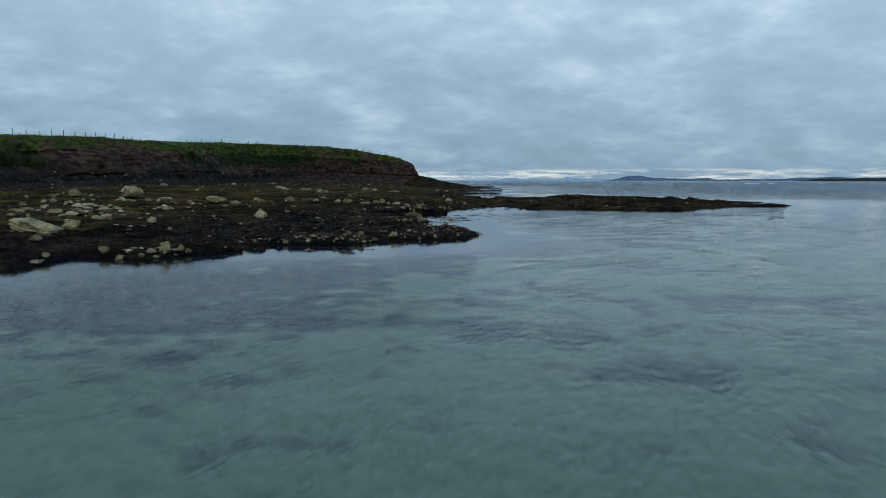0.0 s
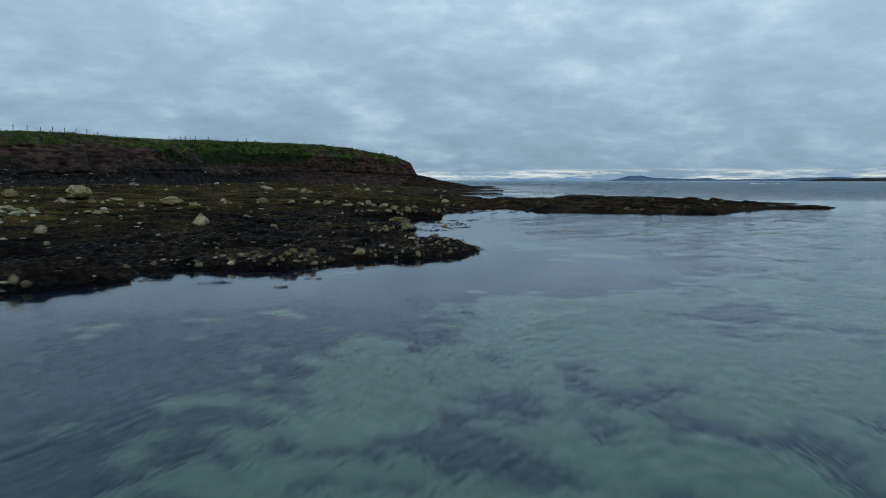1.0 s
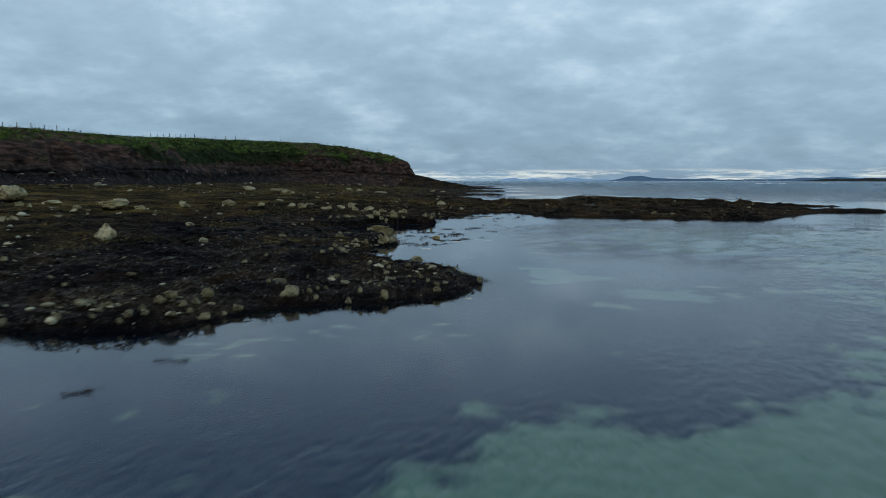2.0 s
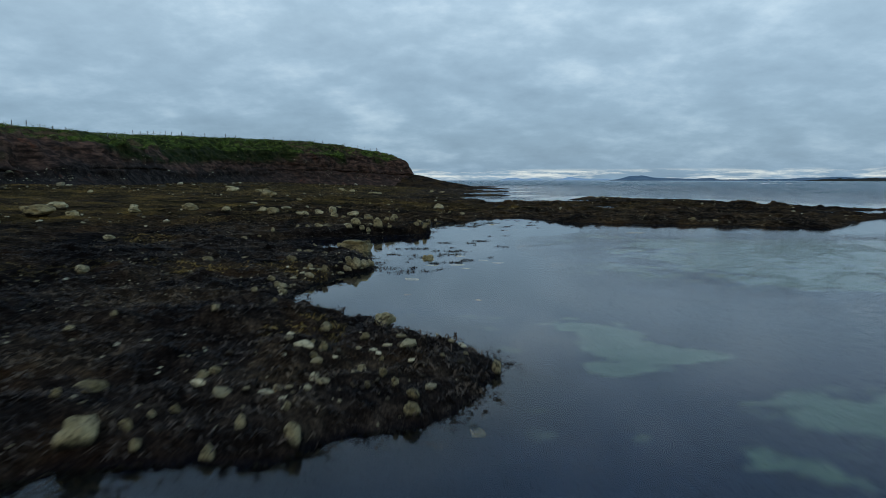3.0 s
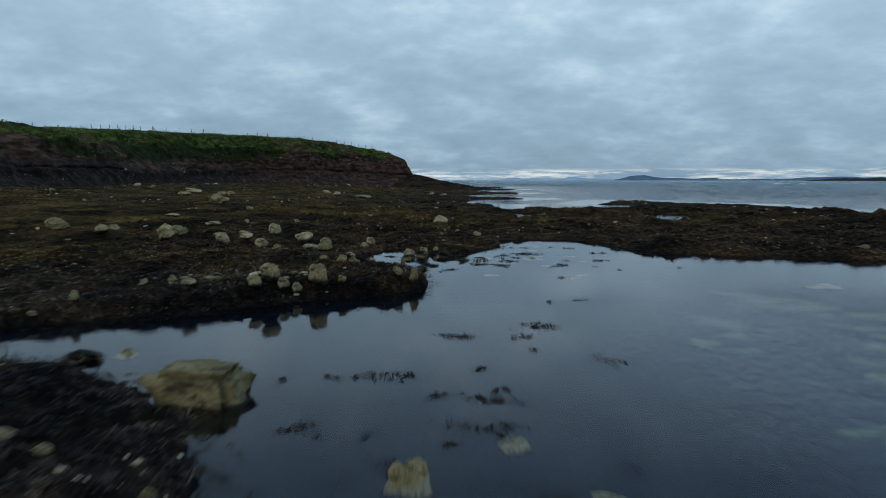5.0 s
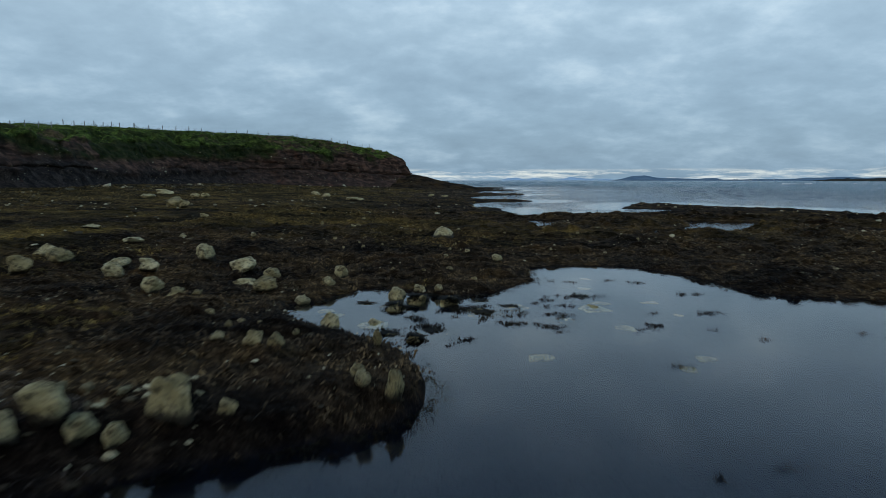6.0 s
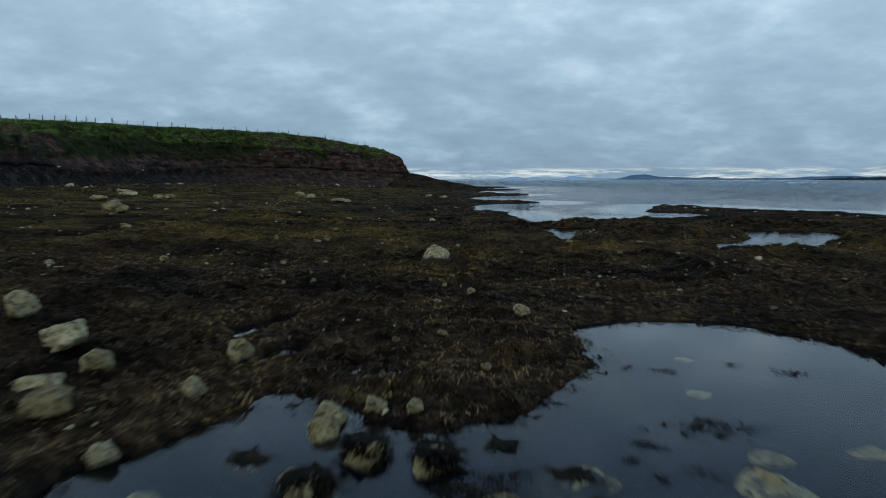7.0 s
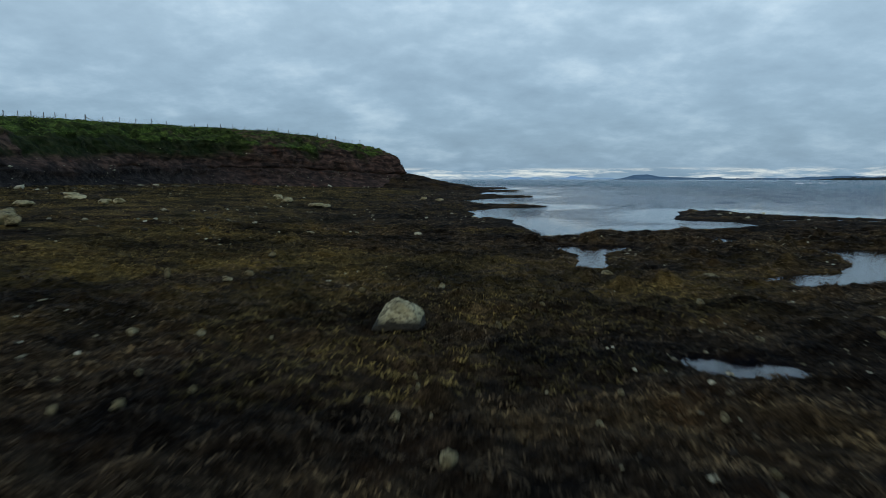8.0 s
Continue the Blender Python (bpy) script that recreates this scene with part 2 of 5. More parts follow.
# Dark weed beds and pale sand openings on the bed: centre, half sizes, weight.
WEED_BEDS = [(4.3, 12.9, 1.3, 0.8, 1.9), (1.1, 19.3, 0.95, 0.75, 1.8), (1.7, 21.4, 0.5, 0.5, 0.9), (8.5, 20.0, 2.2, 1.1, 0.8), (1.3, 19.2, 1.0, 0.8, 0.4),
             (5.2, 31.5, 3.0, 1.5, 0.8), (8.0, 27.5, 2.5, 1.6, 0.8), (-5.0, 20.8, 3.0, 1.8, 0.9), (11.0, 19.0, 1.2, 0.8, 0.8), (9.5, 36.0, 3.5, 1.6, 0.7), (-8.5, 17.5, 3.0, 1.4, 0.7),
             (4.5, 38.7, 0.8, 0.6, 1.2), (3.4, 36.4, 1.2, 0.9, 1.2), (10.0, 45.0, 4.5, 5.0, 0.9), (0.5, 25.4, 0.8, 1.2, 0.9), (4.5, 12.8, 1.1, 0.7, 0.9), (-2.2, 16.8, 1.3, 1.2, 0.6), (-3.4, 17.8, 1.4, 1.8, 0.6),
             (-6.5, 17.0, 2.6, 2.0, 0.5), (-4.5, 16.5, 3.0, 1.2, 0.5), (0.5, 16.8, 1.5, 0.8, 0.5), (-4.2, 19.3, 1.9, 1.3, 0.8)]
SAND_OPENINGS = [(-0.4, 15.4, 1.4, 1.2, -0.9), (-0.6, 22.3, 0.9, 0.9, -1.3), (-0.6, 24.2, 0.5, 0.8, -1.2), (3.4, 26.4, 2.2, 2.2, -1.4), (4.2, 44.7, 0.5, 0.65, -1.7), (4.7, 43.4, 0.6, 0.75, -1.7),
                 (5.5, 42.2, 0.7, 0.5, -1.7), (4.7, 42.2, 0.5, 0.6, -1.7), (6.9, 39.1, 0.8, 0.7, -1.7), (7.6, 38.7, 0.6, 0.5, -1.5), (4.2, 41.2, 0.5, 0.5, -1.5), (2.6, 42.2, 0.3, 0.3, -1.5), (-3.0, 27.2, 0.4, 0.4, -0.75),
                 (-2.8, 24.2, 0.5, 0.4, -0.75), (-4.3, 24.9, 0.4, 0.4, -0.7), (19.0, 60.0, 6.0, 5.0, -1.0), (12.5, 57.0, 2.5, 2.0, -0.6), (7.2, 57.8, 0.6, 0.5, -0.45)]


def bed_weed(x, y, e):
    m = -e
    v = smooth(13.0, 3.0, m) * 1.15 - 0.10 + 0.22 * smooth(40, 50, y) + 0.3 * smooth(46, 54, y) * smooth(12, 7, m) + 0.62 * fbm(x, y, 3.2, 4, 71) + 0.58 * fbm(x, y, 0.8, 4, 73, 0.6)
    v = v + 0.9 * smooth(100, 125, y) + 0.6 * smooth(60, 120, m) - 0.2 * smooth(15, 9, y) + 0.12 * smooth(30, 20, y) + 0.25 * smooth(2, -6, x) * smooth(6, 16, y)
    for cx, cy, a, b, w in WEED_BEDS + SAND_OPENINGS:
        r2 = ((x - cx) / a) ** 2 + ((y - cy) / b) ** 2 + (1.3 if w < 0 else 0.8) * fbm(x, y, 1.0, 4, 79, 0.6)
        v = v + w * np.exp(-np.maximum(r2, 0) * 1.1)
    return smooth(0.20, 0.64, v + 0.38 * fbm(x, y, 0.42, 2, 75)) * (0.80 + 0.20 * smooth(18, 32, y)) * (1 - 0.3 * smooth(34, 38, y)) + 0.3 * smooth(34, 38, y)


# ---------------------------------------------------------------- materials
class Shade:
    """A small builder for node materials."""

    def __init__(self, name, **values):
        self.mat = bpy.data.materials.new(name)
        self.mat.use_nodes = True
        self.nt = self.mat.node_tree
        self.bsdf = self.nt.nodes["Principled BSDF"]
        for key, v in values.items():
            self.bsdf.inputs[key.replace("_", " ")].default_value = v

    def node(self, kind, **values):
        n = self.nt.nodes.new(kind)
        for key, v in values.items():
            n.inputs[key.replace("_", " ")].default_value = v
        return n

    def link(self, a, b):
        self.nt.links.new(a, b)

    def place(self, stretch=(1, 1, 1)):
        g = self.node("ShaderNodeNewGeometry")
        m = self.node("ShaderNodeMapping", Scale=stretch)
        self.link(g.outputs["Position"], m.inputs[0])
        return m.outputs[0]

    def object_place(self, stretch=(1, 1, 1)):
        g = self.node("ShaderNodeTexCoord")
        m = self.node("ShaderNodeMapping", Scale=stretch)
        self.link(g.outputs["Object"], m.inputs[0])
        return m.outputs[0]

    def noise(self, vector, scale, detail=4.0, rough=0.55, warp=0.0):
        n = self.node("ShaderNodeTexNoise", Scale=scale, Detail=detail, Roughness=rough, Distortion=warp)
        self.link(vector, n.inputs["Vector"])
        return n.outputs["Fac"]

    def attribute(self, name):
        n = self.node("ShaderNodeAttribute")
        n.attribute_name = name
        return n.outputs["Fac"]

    def ramp(self, fac, *stops):
        n = self.node("ShaderNodeValToRGB")
        e = n.color_ramp.elements
        while len(e) < len(stops):
            e.new(0.5)
        for one, (at, color) in zip(e, stops):
            one.position, one.color = at, (*color, 1)
        self.link(fac, n.inputs[0])
        return n.outputs[0]

    def span(self, fac, a, b, c=0.0, d=1.0):
        n = self.node("ShaderNodeMapRange")
        for i, v in enumerate((a, b, c, d)):
            n.inputs[i + 1].default_value = v
        self.link(fac, n.inputs[0])
        return n.outputs[0]

    def math(self, op, a, b):
        n = self.node("ShaderNodeMath")
        n.operation = op
        for i, v in enumerate((a, b)):
            if isinstance(v, (int, float)):
                n.inputs[i].default_value = v
            else:
                self.link(v, n.inputs[i])
        return n.outputs[0]

    def mix(self, fac, a, b, mode="MIX"):
        n = self.node("ShaderNodeMix")
        n.data_type, n.blend_type = "RGBA", mode
        if isinstance(fac, (int, float)):
            n.inputs[0].default_value = fac
        else:
            self.link(fac, n.inputs[0])
        for i, v in ((6, a), (7, b)):
            if isinstance(v, tuple):
                n.inputs[i].default_value = (*v, 1)
            else:
                self.link(v, n.inputs[i])
        return n.outputs[2]

    def bump(self, height, strength, distance=0.05, before=None):
        n = self.node("ShaderNodeBump", Strength=strength, Distance=distance)
        self.link(height, n.inputs["Height"])
        if before is not None:
            self.link(before, n.inputs["Normal"])
        return n.outputs[0]

    def done(self, color=None, normal=None, rough=None):
        for v, key in ((color, "Base Color"), (normal, "Normal"), (rough, "Roughness")):
            if v is not None:
                self.link(v, self.bsdf.inputs[key])
        return self.mat


def island_random(sh):
    return sh.node("ShaderNodeNewGeometry").outputs["Random Per Island"]


def object_random(sh):
    return sh.node("ShaderNodeObjectInfo").outputs["Random"]


def ground_material():
    sh = Shade("weedy_shore", Roughness=0.85, Specular_IOR_Level=0.01)
    p = sh.place()
    patch, fine = sh.noise(p, 0.22, 5), sh.noise(p, 14.0, 4, 0.7)
    tuft = sh.noise(sh.place((1, 1, 0.3)), 5.5, 3, 0.6)
    grain = sh.math("ADD", sh.math("MULTIPLY", sh.noise(p, 2.0, 6, 0.65), 0.5), sh.math("MULTIPLY", tuft, 0.5))
    weed = sh.ramp(grain, (0.32, (0.004, 0.0033, 0.003)), (0.50, (0.023, 0.0172, 0.0138)), (0.68, (0.082, 0.062, 0.046)))
    olive = sh.ramp(grain, (0.34, (0.022, 0.015, 0.005)), (0.66, (0.200, 0.136, 0.046)))
    upper = sh.attribute("upper")
    brown = sh.ramp(grain, (0.32, (0.005, 0.0037, 0.0027)), (0.50, (0.031, 0.021, 0.013)), (0.68, (0.110, 0.075, 0.043)))
    # the first reef keeps the darker ramp, which carries shade between fronds
    weed = sh.mix(sh.attribute("outer"), weed, brown)
    land_color = sh.mix(sh.math("MULTIPLY", sh.span(patch, 0.36, 0.62), upper), weed, olive)
    land_color = sh.mix(sh.span(sh.noise(p, 0.5, 4), 0.56, 0.72, 0.0, 0.7), land_color, (0.042, 0.022, 0.011))
    # under water: pale sand, and dark weed tinted blue for light scattered in water
    sand = sh.ramp(sh.noise(p, 3.0, 5), (0.3, (0.146, 0.222, 0.140)), (0.7, (0.212, 0.300, 0.194)))
    bed = sh.ramp(grain, (0.3, (0.005, 0.014, 0.034)), (0.7, (0.018, 0.038, 0.074)))
    under = sh.mix(sh.attribute("weed"), sand, bed)
    # teal on the deep bed stands in for light scattered back by deep water
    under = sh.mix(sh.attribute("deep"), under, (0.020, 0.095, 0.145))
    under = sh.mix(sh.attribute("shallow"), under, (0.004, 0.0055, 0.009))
    land_color = sh.mix(1.0, land_color, sh.ramp(sh.noise(p, 0.27, 4, 0.6), (0.38, (0.38, 0.39, 0.42)), (0.50, (1.0, 0.96, 0.88)), (0.62, (1.75, 1.58, 1.18))), "MULTIPLY")
    speck = sh.ramp(sh.noise(p, 26.0, 3, 0.7), (0.34, (0.25, 0.25, 0.25)), (0.54, (0.9, 0.9, 0.9)), (0.70, (2.2, 2.1, 1.9)))
    land_color = sh.mix(1.0, land_color, speck, "MULTIPLY")
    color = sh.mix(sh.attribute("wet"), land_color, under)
    n = sh.bump(fine, 0.7, 0.05, sh.bump(grain, 1.0, 0.22))
    return sh.done(color, n, sh.span(fine, 0.3, 0.7, 0.6, 0.95))


def water_material():
    sh = Shade("clear_sea_water", Roughness=0.02, IOR=1.23, Transmission_Weight=1.0)
    sh.bsdf.inputs["Base Color"].default_value = (0.70, 0.89, 0.95, 1)
    p = sh.place()
    calm = sh.attribute("open_sea")
    turned = sh.node("ShaderNodeMapping", Scale=(1.7, 0.9, 1.0), Rotation=(0, 0, radians(-24)))
    sh.link(sh.node("ShaderNodeNewGeometry").outputs["Position"], turned.inputs[0])
    t = turned.outputs[0]
    along_crest = sh.node("ShaderNodeMapping", Rotation=(0, 0, radians(30)))
    sh.link(sh.node("ShaderNodeNewGeometry").outputs["Position"], along_crest.inputs[0])
    crest = sh.node("ShaderNodeMapping", Scale=(1.0, 0.36, 1.0))
    sh.link(along_crest.outputs[0], crest.inputs[0])
    gust = sh.span(sh.noise(p, 0.11, 3), 0.35, 0.65, 0.55, 1.15)
    live = sh.math("MULTIPLY", calm, gust)
    a = sh.bump(sh.noise(t, 11.0, 2, 0.5), 0.5, 0.02)
    sh.link(live, a.node.inputs["Strength"])
    a = sh.bump(sh.noise(crest.outputs[0], 7.5, 2, 0.45), 0.5, 0.055, a)
    sh.link(live, a.node.inputs["Strength"])
    a = sh.bump(sh.noise(crest.outputs[0], 2.4, 3, 0.5), 0.5, 0.02, a)
    sh.link(live, a.node.inputs["Strength"])
    rough_sea = sh.math("POWER", sh.attribute("chop"), 1.5)
    a = sh.bump(sh.noise(sh.place((0.55, 1.3, 1.0)), 0.9, 5, 0.6), 0.5, 0.8, a)
    sh.link(sh.math("MULTIPLY", rough_sea, 3.2), a.node.inputs["Strength"])
    b = sh.bump(sh.noise(sh.place((0.3, 0.9, 1.0)), 0.33, 4, 0.6), 0.5, 1.2, a)
    sh.link(sh.math("MULTIPLY", sh.math("POWER", sh.attribute("chop"), 4.0), 1.5), b.node.inputs["Strength"])
    return sh.done(None, b, sh.span(sh.attribute("chop"), 0.0, 1.0, 0.015, 0.15))


def stone_material():
    sh = Shade("pale_limestone", Roughness=0.85, Specular_IOR_Level=0.25)
    p = sh.object_place()
    g, f = sh.noise(p, 1.6, 6, 0.6), sh.noise(p, 9.0, 5, 0.7)
    base = sh.ramp(g, (0.25, (0.34, 0.27, 0.13)), (0.5, (0.67, 0.57, 0.33)), (0.75, (0.88, 0.80, 0.55)))
    tone = sh.ramp(object_random(sh), (0.0, (0.52, 0.47, 0.35)), (0.5, (0.86, 0.80, 0.65)), (1.0, (1.0, 0.97, 0.88)))
    color = sh.mix(1.0, base, tone, "MULTIPLY")
    pits = sh.span(f, 0.36, 0.50, 0.85, 0.0)
    color = sh.mix(pits, color, (0.13, 0.10, 0.05))
    color = sh.mix(sh.span(sh.noise(p, 2.6, 6, 0.72), 0.50, 0.60, 0.0, 0.9), color, (0.060, 0.046, 0.020))
    # a skirt of dark weed grows on the lower part
    sep = sh.node("ShaderNodeSeparateXYZ")
    sh.link(p, sep.inputs[0])
    skirt = sh.math("ADD", sep.outputs[2], sh.math("MULTIPLY", sh.math("SUBTRACT", sh.noise(p, 2.6, 5, 0.7), 0.5), 0.9))
    color = sh.mix(sh.span(skirt, 0.40, 0.28, 0.0, 0.95), color, (0.016, 0.011, 0.006))
    return sh.done(color, sh.bump(f, 0.8, 0.08, sh.bump(g, 0.9, 0.25)))


def loose_stone_material(name, *stops):
    sh = Shade(name, Roughness=0.85, Specular_IOR_Level=0.08)
    base = sh.ramp(island_random(sh), *stops)
    g = sh.noise(sh.place(), 14.0, 4)
    color = sh.mix(sh.span(g, 0.52, 0.68, 0.0, 0.7), base, (0.05, 0.042, 0.025))
    return sh.done(color, sh.bump(g, 0.5, 0.03))


def weed_material(name, dark, mid, light, rough=0.7, gloss=0.012):
    sh = Shade(name, Roughness=rough, Specular_IOR_Level=gloss)
    r = island_random(sh)
    g = sh.math("ADD", sh.math("MULTIPLY", sh.noise(sh.place(), 0.55, 5, 0.6), 0.45), sh.math("MULTIPLY", sh.noise(sh.place((1, 1, 0.3)), 5.5, 3, 0.6), 0.55))
    v = sh.math("ADD", sh.math("MULTIPLY", r, 0.45), sh.math("MULTIPLY", sh.span(g, 0.32, 0.68), 0.70))
    color = sh.ramp(v, (0.26, dark), (0.56, mid), (0.88, light))
    color = sh.mix(1.0, color, sh.ramp(sh.noise(sh.place(), 0.27, 4, 0.6), (0.38, (0.38, 0.39, 0.42)), (0.50, (1.0, 0.96, 0.88)), (0.62, (1.75, 1.58, 1.18))), "MULTIPLY")
    return sh.done(color, sh.bump(sh.noise(sh.place(), 30, 3), 0.3, 0.01))


def cliff_material():
    sh = Shade("red_earth_cliff", Roughness=0.9, Specular_IOR_Level=0.03)
    p, flat = sh.place(), sh.place((0.45, 0.45, 1.7))
    layer, grain, fine = sh.noise(flat, 0.9, 6, 0.6, 0.4), sh.noise(p, 0.8, 6, 0.65), sh.noise(p, 4.5, 5, 0.7)
    earth = sh.ramp(layer, (0.28, (0.018, 0.012, 0.008)), (0.46, (0.078, 0.042, 0.027)), (0.60, (0.225, 0.116, 0.072)), (0.78, (0.095, 0.066, 0.048)))
    earth = sh.mix(sh.span(grain, 0.35, 0.7, 0.65, 0.0), earth, (0.020, 0.016, 0.014))
    rock = sh.ramp(sh.math("ADD", sh.math("MULTIPLY", grain, 0.5), sh.math("MULTIPLY", fine, 0.5)), (0.36, (0.006, 0.005, 0.0045)), (0.50, (0.028, 0.021, 0.017)), (0.64, (0.100, 0.076, 0.058)))
    color = sh.mix(sh.attribute("rock"), earth, rock)
    rust = sh.math("MULTIPLY", sh.span(sh.noise(p, 0.16, 3), 0.66, 0.72), sh.span(grain, 0.45, 0.6))
    color = sh.mix(sh.math("MULTIPLY", rust, 0.7), color, (0.19, 0.055, 0.022))
    # the ramp's strong contrast also paints in small shadows of the terracettes
    turf = sh.ramp(sh.math("ADD", sh.math("MULTIPLY", grain, 0.55), sh.math("MULTIPLY", fine, 0.45)), (0.38, (0.006, 0.011, 0.002)), (0.5, (0.056, 0.082, 0.014)), (0.63, (0.185, 0.218, 0.045)))
    scrub = sh.ramp(grain, (0.32, (0.006, 0.010, 0.003)), (0.52, (0.022, 0.032, 0.008)), (0.72, (0.056, 0.064, 0.018)))
    color = sh.mix(sh.attribute("scrub"), color, scrub)
    color = sh.mix(sh.attribute("turf"), color, turf)
    n = sh.bump(fine, 0.8, 0.12, sh.bump(grain, 0.8, 0.35, sh.bump(layer, 0.6, 0.3)))
    return sh.done(color, n)


def far_material(name, a, b, scale):
    sh = Shade(name, Roughness=1.0)
    sh.bsdf.inputs["Specular IOR Level"].default_value = 0.0
    return sh.done(sh.ramp(sh.noise(sh.place((1, 1, 3)), scale, 5), (0.35, a), (0.65, b)))


def wood_material():
    sh = Shade("grey_fence_wood", Roughness=0.9)
    g = sh.noise(sh.place((6, 6, 0.8)), 6.0, 5)
    return sh.done(sh.ramp(g, (0.3, (0.14, 0.135, 0.13)), (0.7, (0.30, 0.29, 0.27))), sh.bump(g, 0.4, 0.01))


def plain(name, color, rough, metal=0.0):
    sh = Shade(name, Roughness=rough, Metallic=metal)
    g = sh.noise(sh.place(), 25, 4)
    return sh.done(sh.mix(sh.span(g, 0.3, 0.7, 0.0, 0.4), color, tuple(0.55 * c for c in color)))


GROUND, WATER, STONE, CLIFF = ground_material(), water_material(), stone_material(), cliff_material()
LOOSE = loose_stone_material("beach_stones", (0.0, (0.028, 0.02, 0.013)), (0.5, (0.09, 0.072, 0.044)), (0.78, (0.36, 0.30, 0.17)), (1.0, (0.76, 0.66, 0.42)))
PALE = loose_stone_material("cream_stones", (0.0, (0.12, 0.095, 0.05)), (0.5, (0.34, 0.28, 0.15)), (1.0, (0.66, 0.56, 0.33)))
WRACK = weed_material("brown_wrack", (0.005, 0.0036, 0.0024), (0.050, 0.033, 0.0185), (0.190, 0.127, 0.066), 0.55, 0.012)
# a darker copy of the wrack, with shade between fronds in its colour
SHADED_WRACK = weed_material("shaded_wrack", (0.004, 0.0034, 0.003), (0.034, 0.0255, 0.020), (0.135, 0.100, 0.072), 0.5, 0.03)
OLIVE = weed_material("olive_wrack", (0.009, 0.0062, 0.0025), (0.074, 0.051, 0.018), (0.250, 0.172, 0.062))
BLACK = weed_material("black_weed", (0.004, 0.004, 0.003), (0.010, 0.009, 0.007), (0.026, 0.022, 0.013), 0.45)
GRASS = weed_material("rough_grass", (0.010, 0.016, 0.004), (0.068, 0.100, 0.018), (0.230, 0.275, 0.060), 0.8)
WOOD, WIRE = wood_material(), plain("galvanised_wire", (0.25, 0.25, 0.25), 0.5, 0.8)


# ---------------------------------------------------------------- mesh helpers
def mesh_from(name, verts, faces, material, smooth_faces=True, attributes=()):
    me = bpy.data.meshes.new(name)
    verts, faces = np.asarray(verts, np.float32), np.asarray(faces, np.int32)
    n, k = len(faces), faces.shape[1]
    me.vertices.add(len(verts))
    me.vertices.foreach_set("co", verts.ravel())
    me.loops.add(n * k)
    me.loops.foreach_set("vertex_index", faces.ravel())
    me.polygons.add(n)
    me.polygons.foreach_set("loop_start", np.arange(0, n * k, k, dtype=np.int32))
    me.polygons.foreach_set("use_smooth", np.full(n, smooth_faces))
    for key, values in attributes:
        a = me.attributes.new(key, "FLOAT", "POINT")
        a.data.foreach_set("value", np.asarray(values, np.float32).ravel())
    me.update(calc_edges=True)
    me.validate()
    me.materials.append(material)
    return me


def grid_faces(rows, cols):
    i = np.arange(rows * cols).reshape(rows, cols)
    return np.stack([i[:-1, :-1], i[:-1, 1:], i[1:, 1:], i[1:, :-1]], -1).reshape(-1, 4)


def part(name, me, parent, label=""):
    ob = new(name, me)
    ob.parent = parent
    return tagged(ob, label)


def from_bmesh(name, bm, material, smooth_faces=False):
    me = bpy.data.meshes.new(name)
    bm.to_mesh(me)
    bm.free()
    me.materials.append(material)
    me.polygons.foreach_set("use_smooth", np.full(len(me.polygons), smooth_faces))
    return me


def spaced(inner_a, inner_b, step, outer_a, outer_b, grow):
    """Coordinates that are close together in the middle and wider outwards."""
    mid = np.arange(inner_a, inner_b, step)
    left, right, s = [], [], step
    v = inner_a
    while v > outer_a:
        s *= grow
        v -= s
        left.append(v)
    v, s = mid[-1], step
    while v < outer_b:
        s *= grow
        v += s
        right.append(v)
    return np.concatenate([left[::-1], mid, right])


# ---------------------------------------------------------------- ground and sea
gx = np.concatenate([spaced(-60, -13, 0.6, -4800, -13, 1.10)[:-1], np.arange(-13, 26, 0.16), np.arange(26, 46, 0.5), spaced(46, 48, 0.6, 46, 4800, 1.10)])
gy = np.concatenate([spaced(9, 122, 0.16, -900, 122, 1.08)[:-1], np.arange(122.4, 310, 0.75), spaced(310, 314, 1.0, 310, 4880, 1.10)])
gx, gy = np.unique(gx.round(2)), np.unique(gy.round(2))
GX, GY = np.meshgrid(gx, gy)
GZ, GE = land(GX, GY)
GZ = np.where((np.abs(GX) > 400) | (GY > 600) | (GY < -200), np.minimum(GZ, -6.0), GZ)
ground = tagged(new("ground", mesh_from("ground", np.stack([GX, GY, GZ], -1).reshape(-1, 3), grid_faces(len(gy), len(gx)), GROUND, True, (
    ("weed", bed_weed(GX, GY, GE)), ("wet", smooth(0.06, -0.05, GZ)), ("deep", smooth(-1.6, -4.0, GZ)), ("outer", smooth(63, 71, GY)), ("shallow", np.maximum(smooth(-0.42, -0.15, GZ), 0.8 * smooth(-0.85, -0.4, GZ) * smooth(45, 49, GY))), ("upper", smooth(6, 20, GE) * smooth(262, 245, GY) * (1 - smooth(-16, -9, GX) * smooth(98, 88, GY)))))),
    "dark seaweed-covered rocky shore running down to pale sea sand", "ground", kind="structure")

wx = np.concatenate([spaced(-16, 60, 0.42, -4900, 60, 1.2)[:-1], np.arange(60, 330, 2.6), spaced(330, 334, 2.0, 330, 4900, 1.2)])
wy = np.concatenate([spaced(2, 92, 0.42, -900, 92, 1.2)[:-1], np.arange(92.4, 150, 0.8), np.arange(151, 520, 1.7), np.arange(521, 1000, 3.0), spaced(1001, 1010, 4.0, 1001, 4900, 1.12)])
wx, wy = np.unique(wx.round(2)), np.unique(wy.round(2))
WX, WY = np.meshgrid(wx, wy)
WD = -coast_distance(WX, WY)
calm_x = 3.2 + 5.5 * smooth(64, 70, WY)
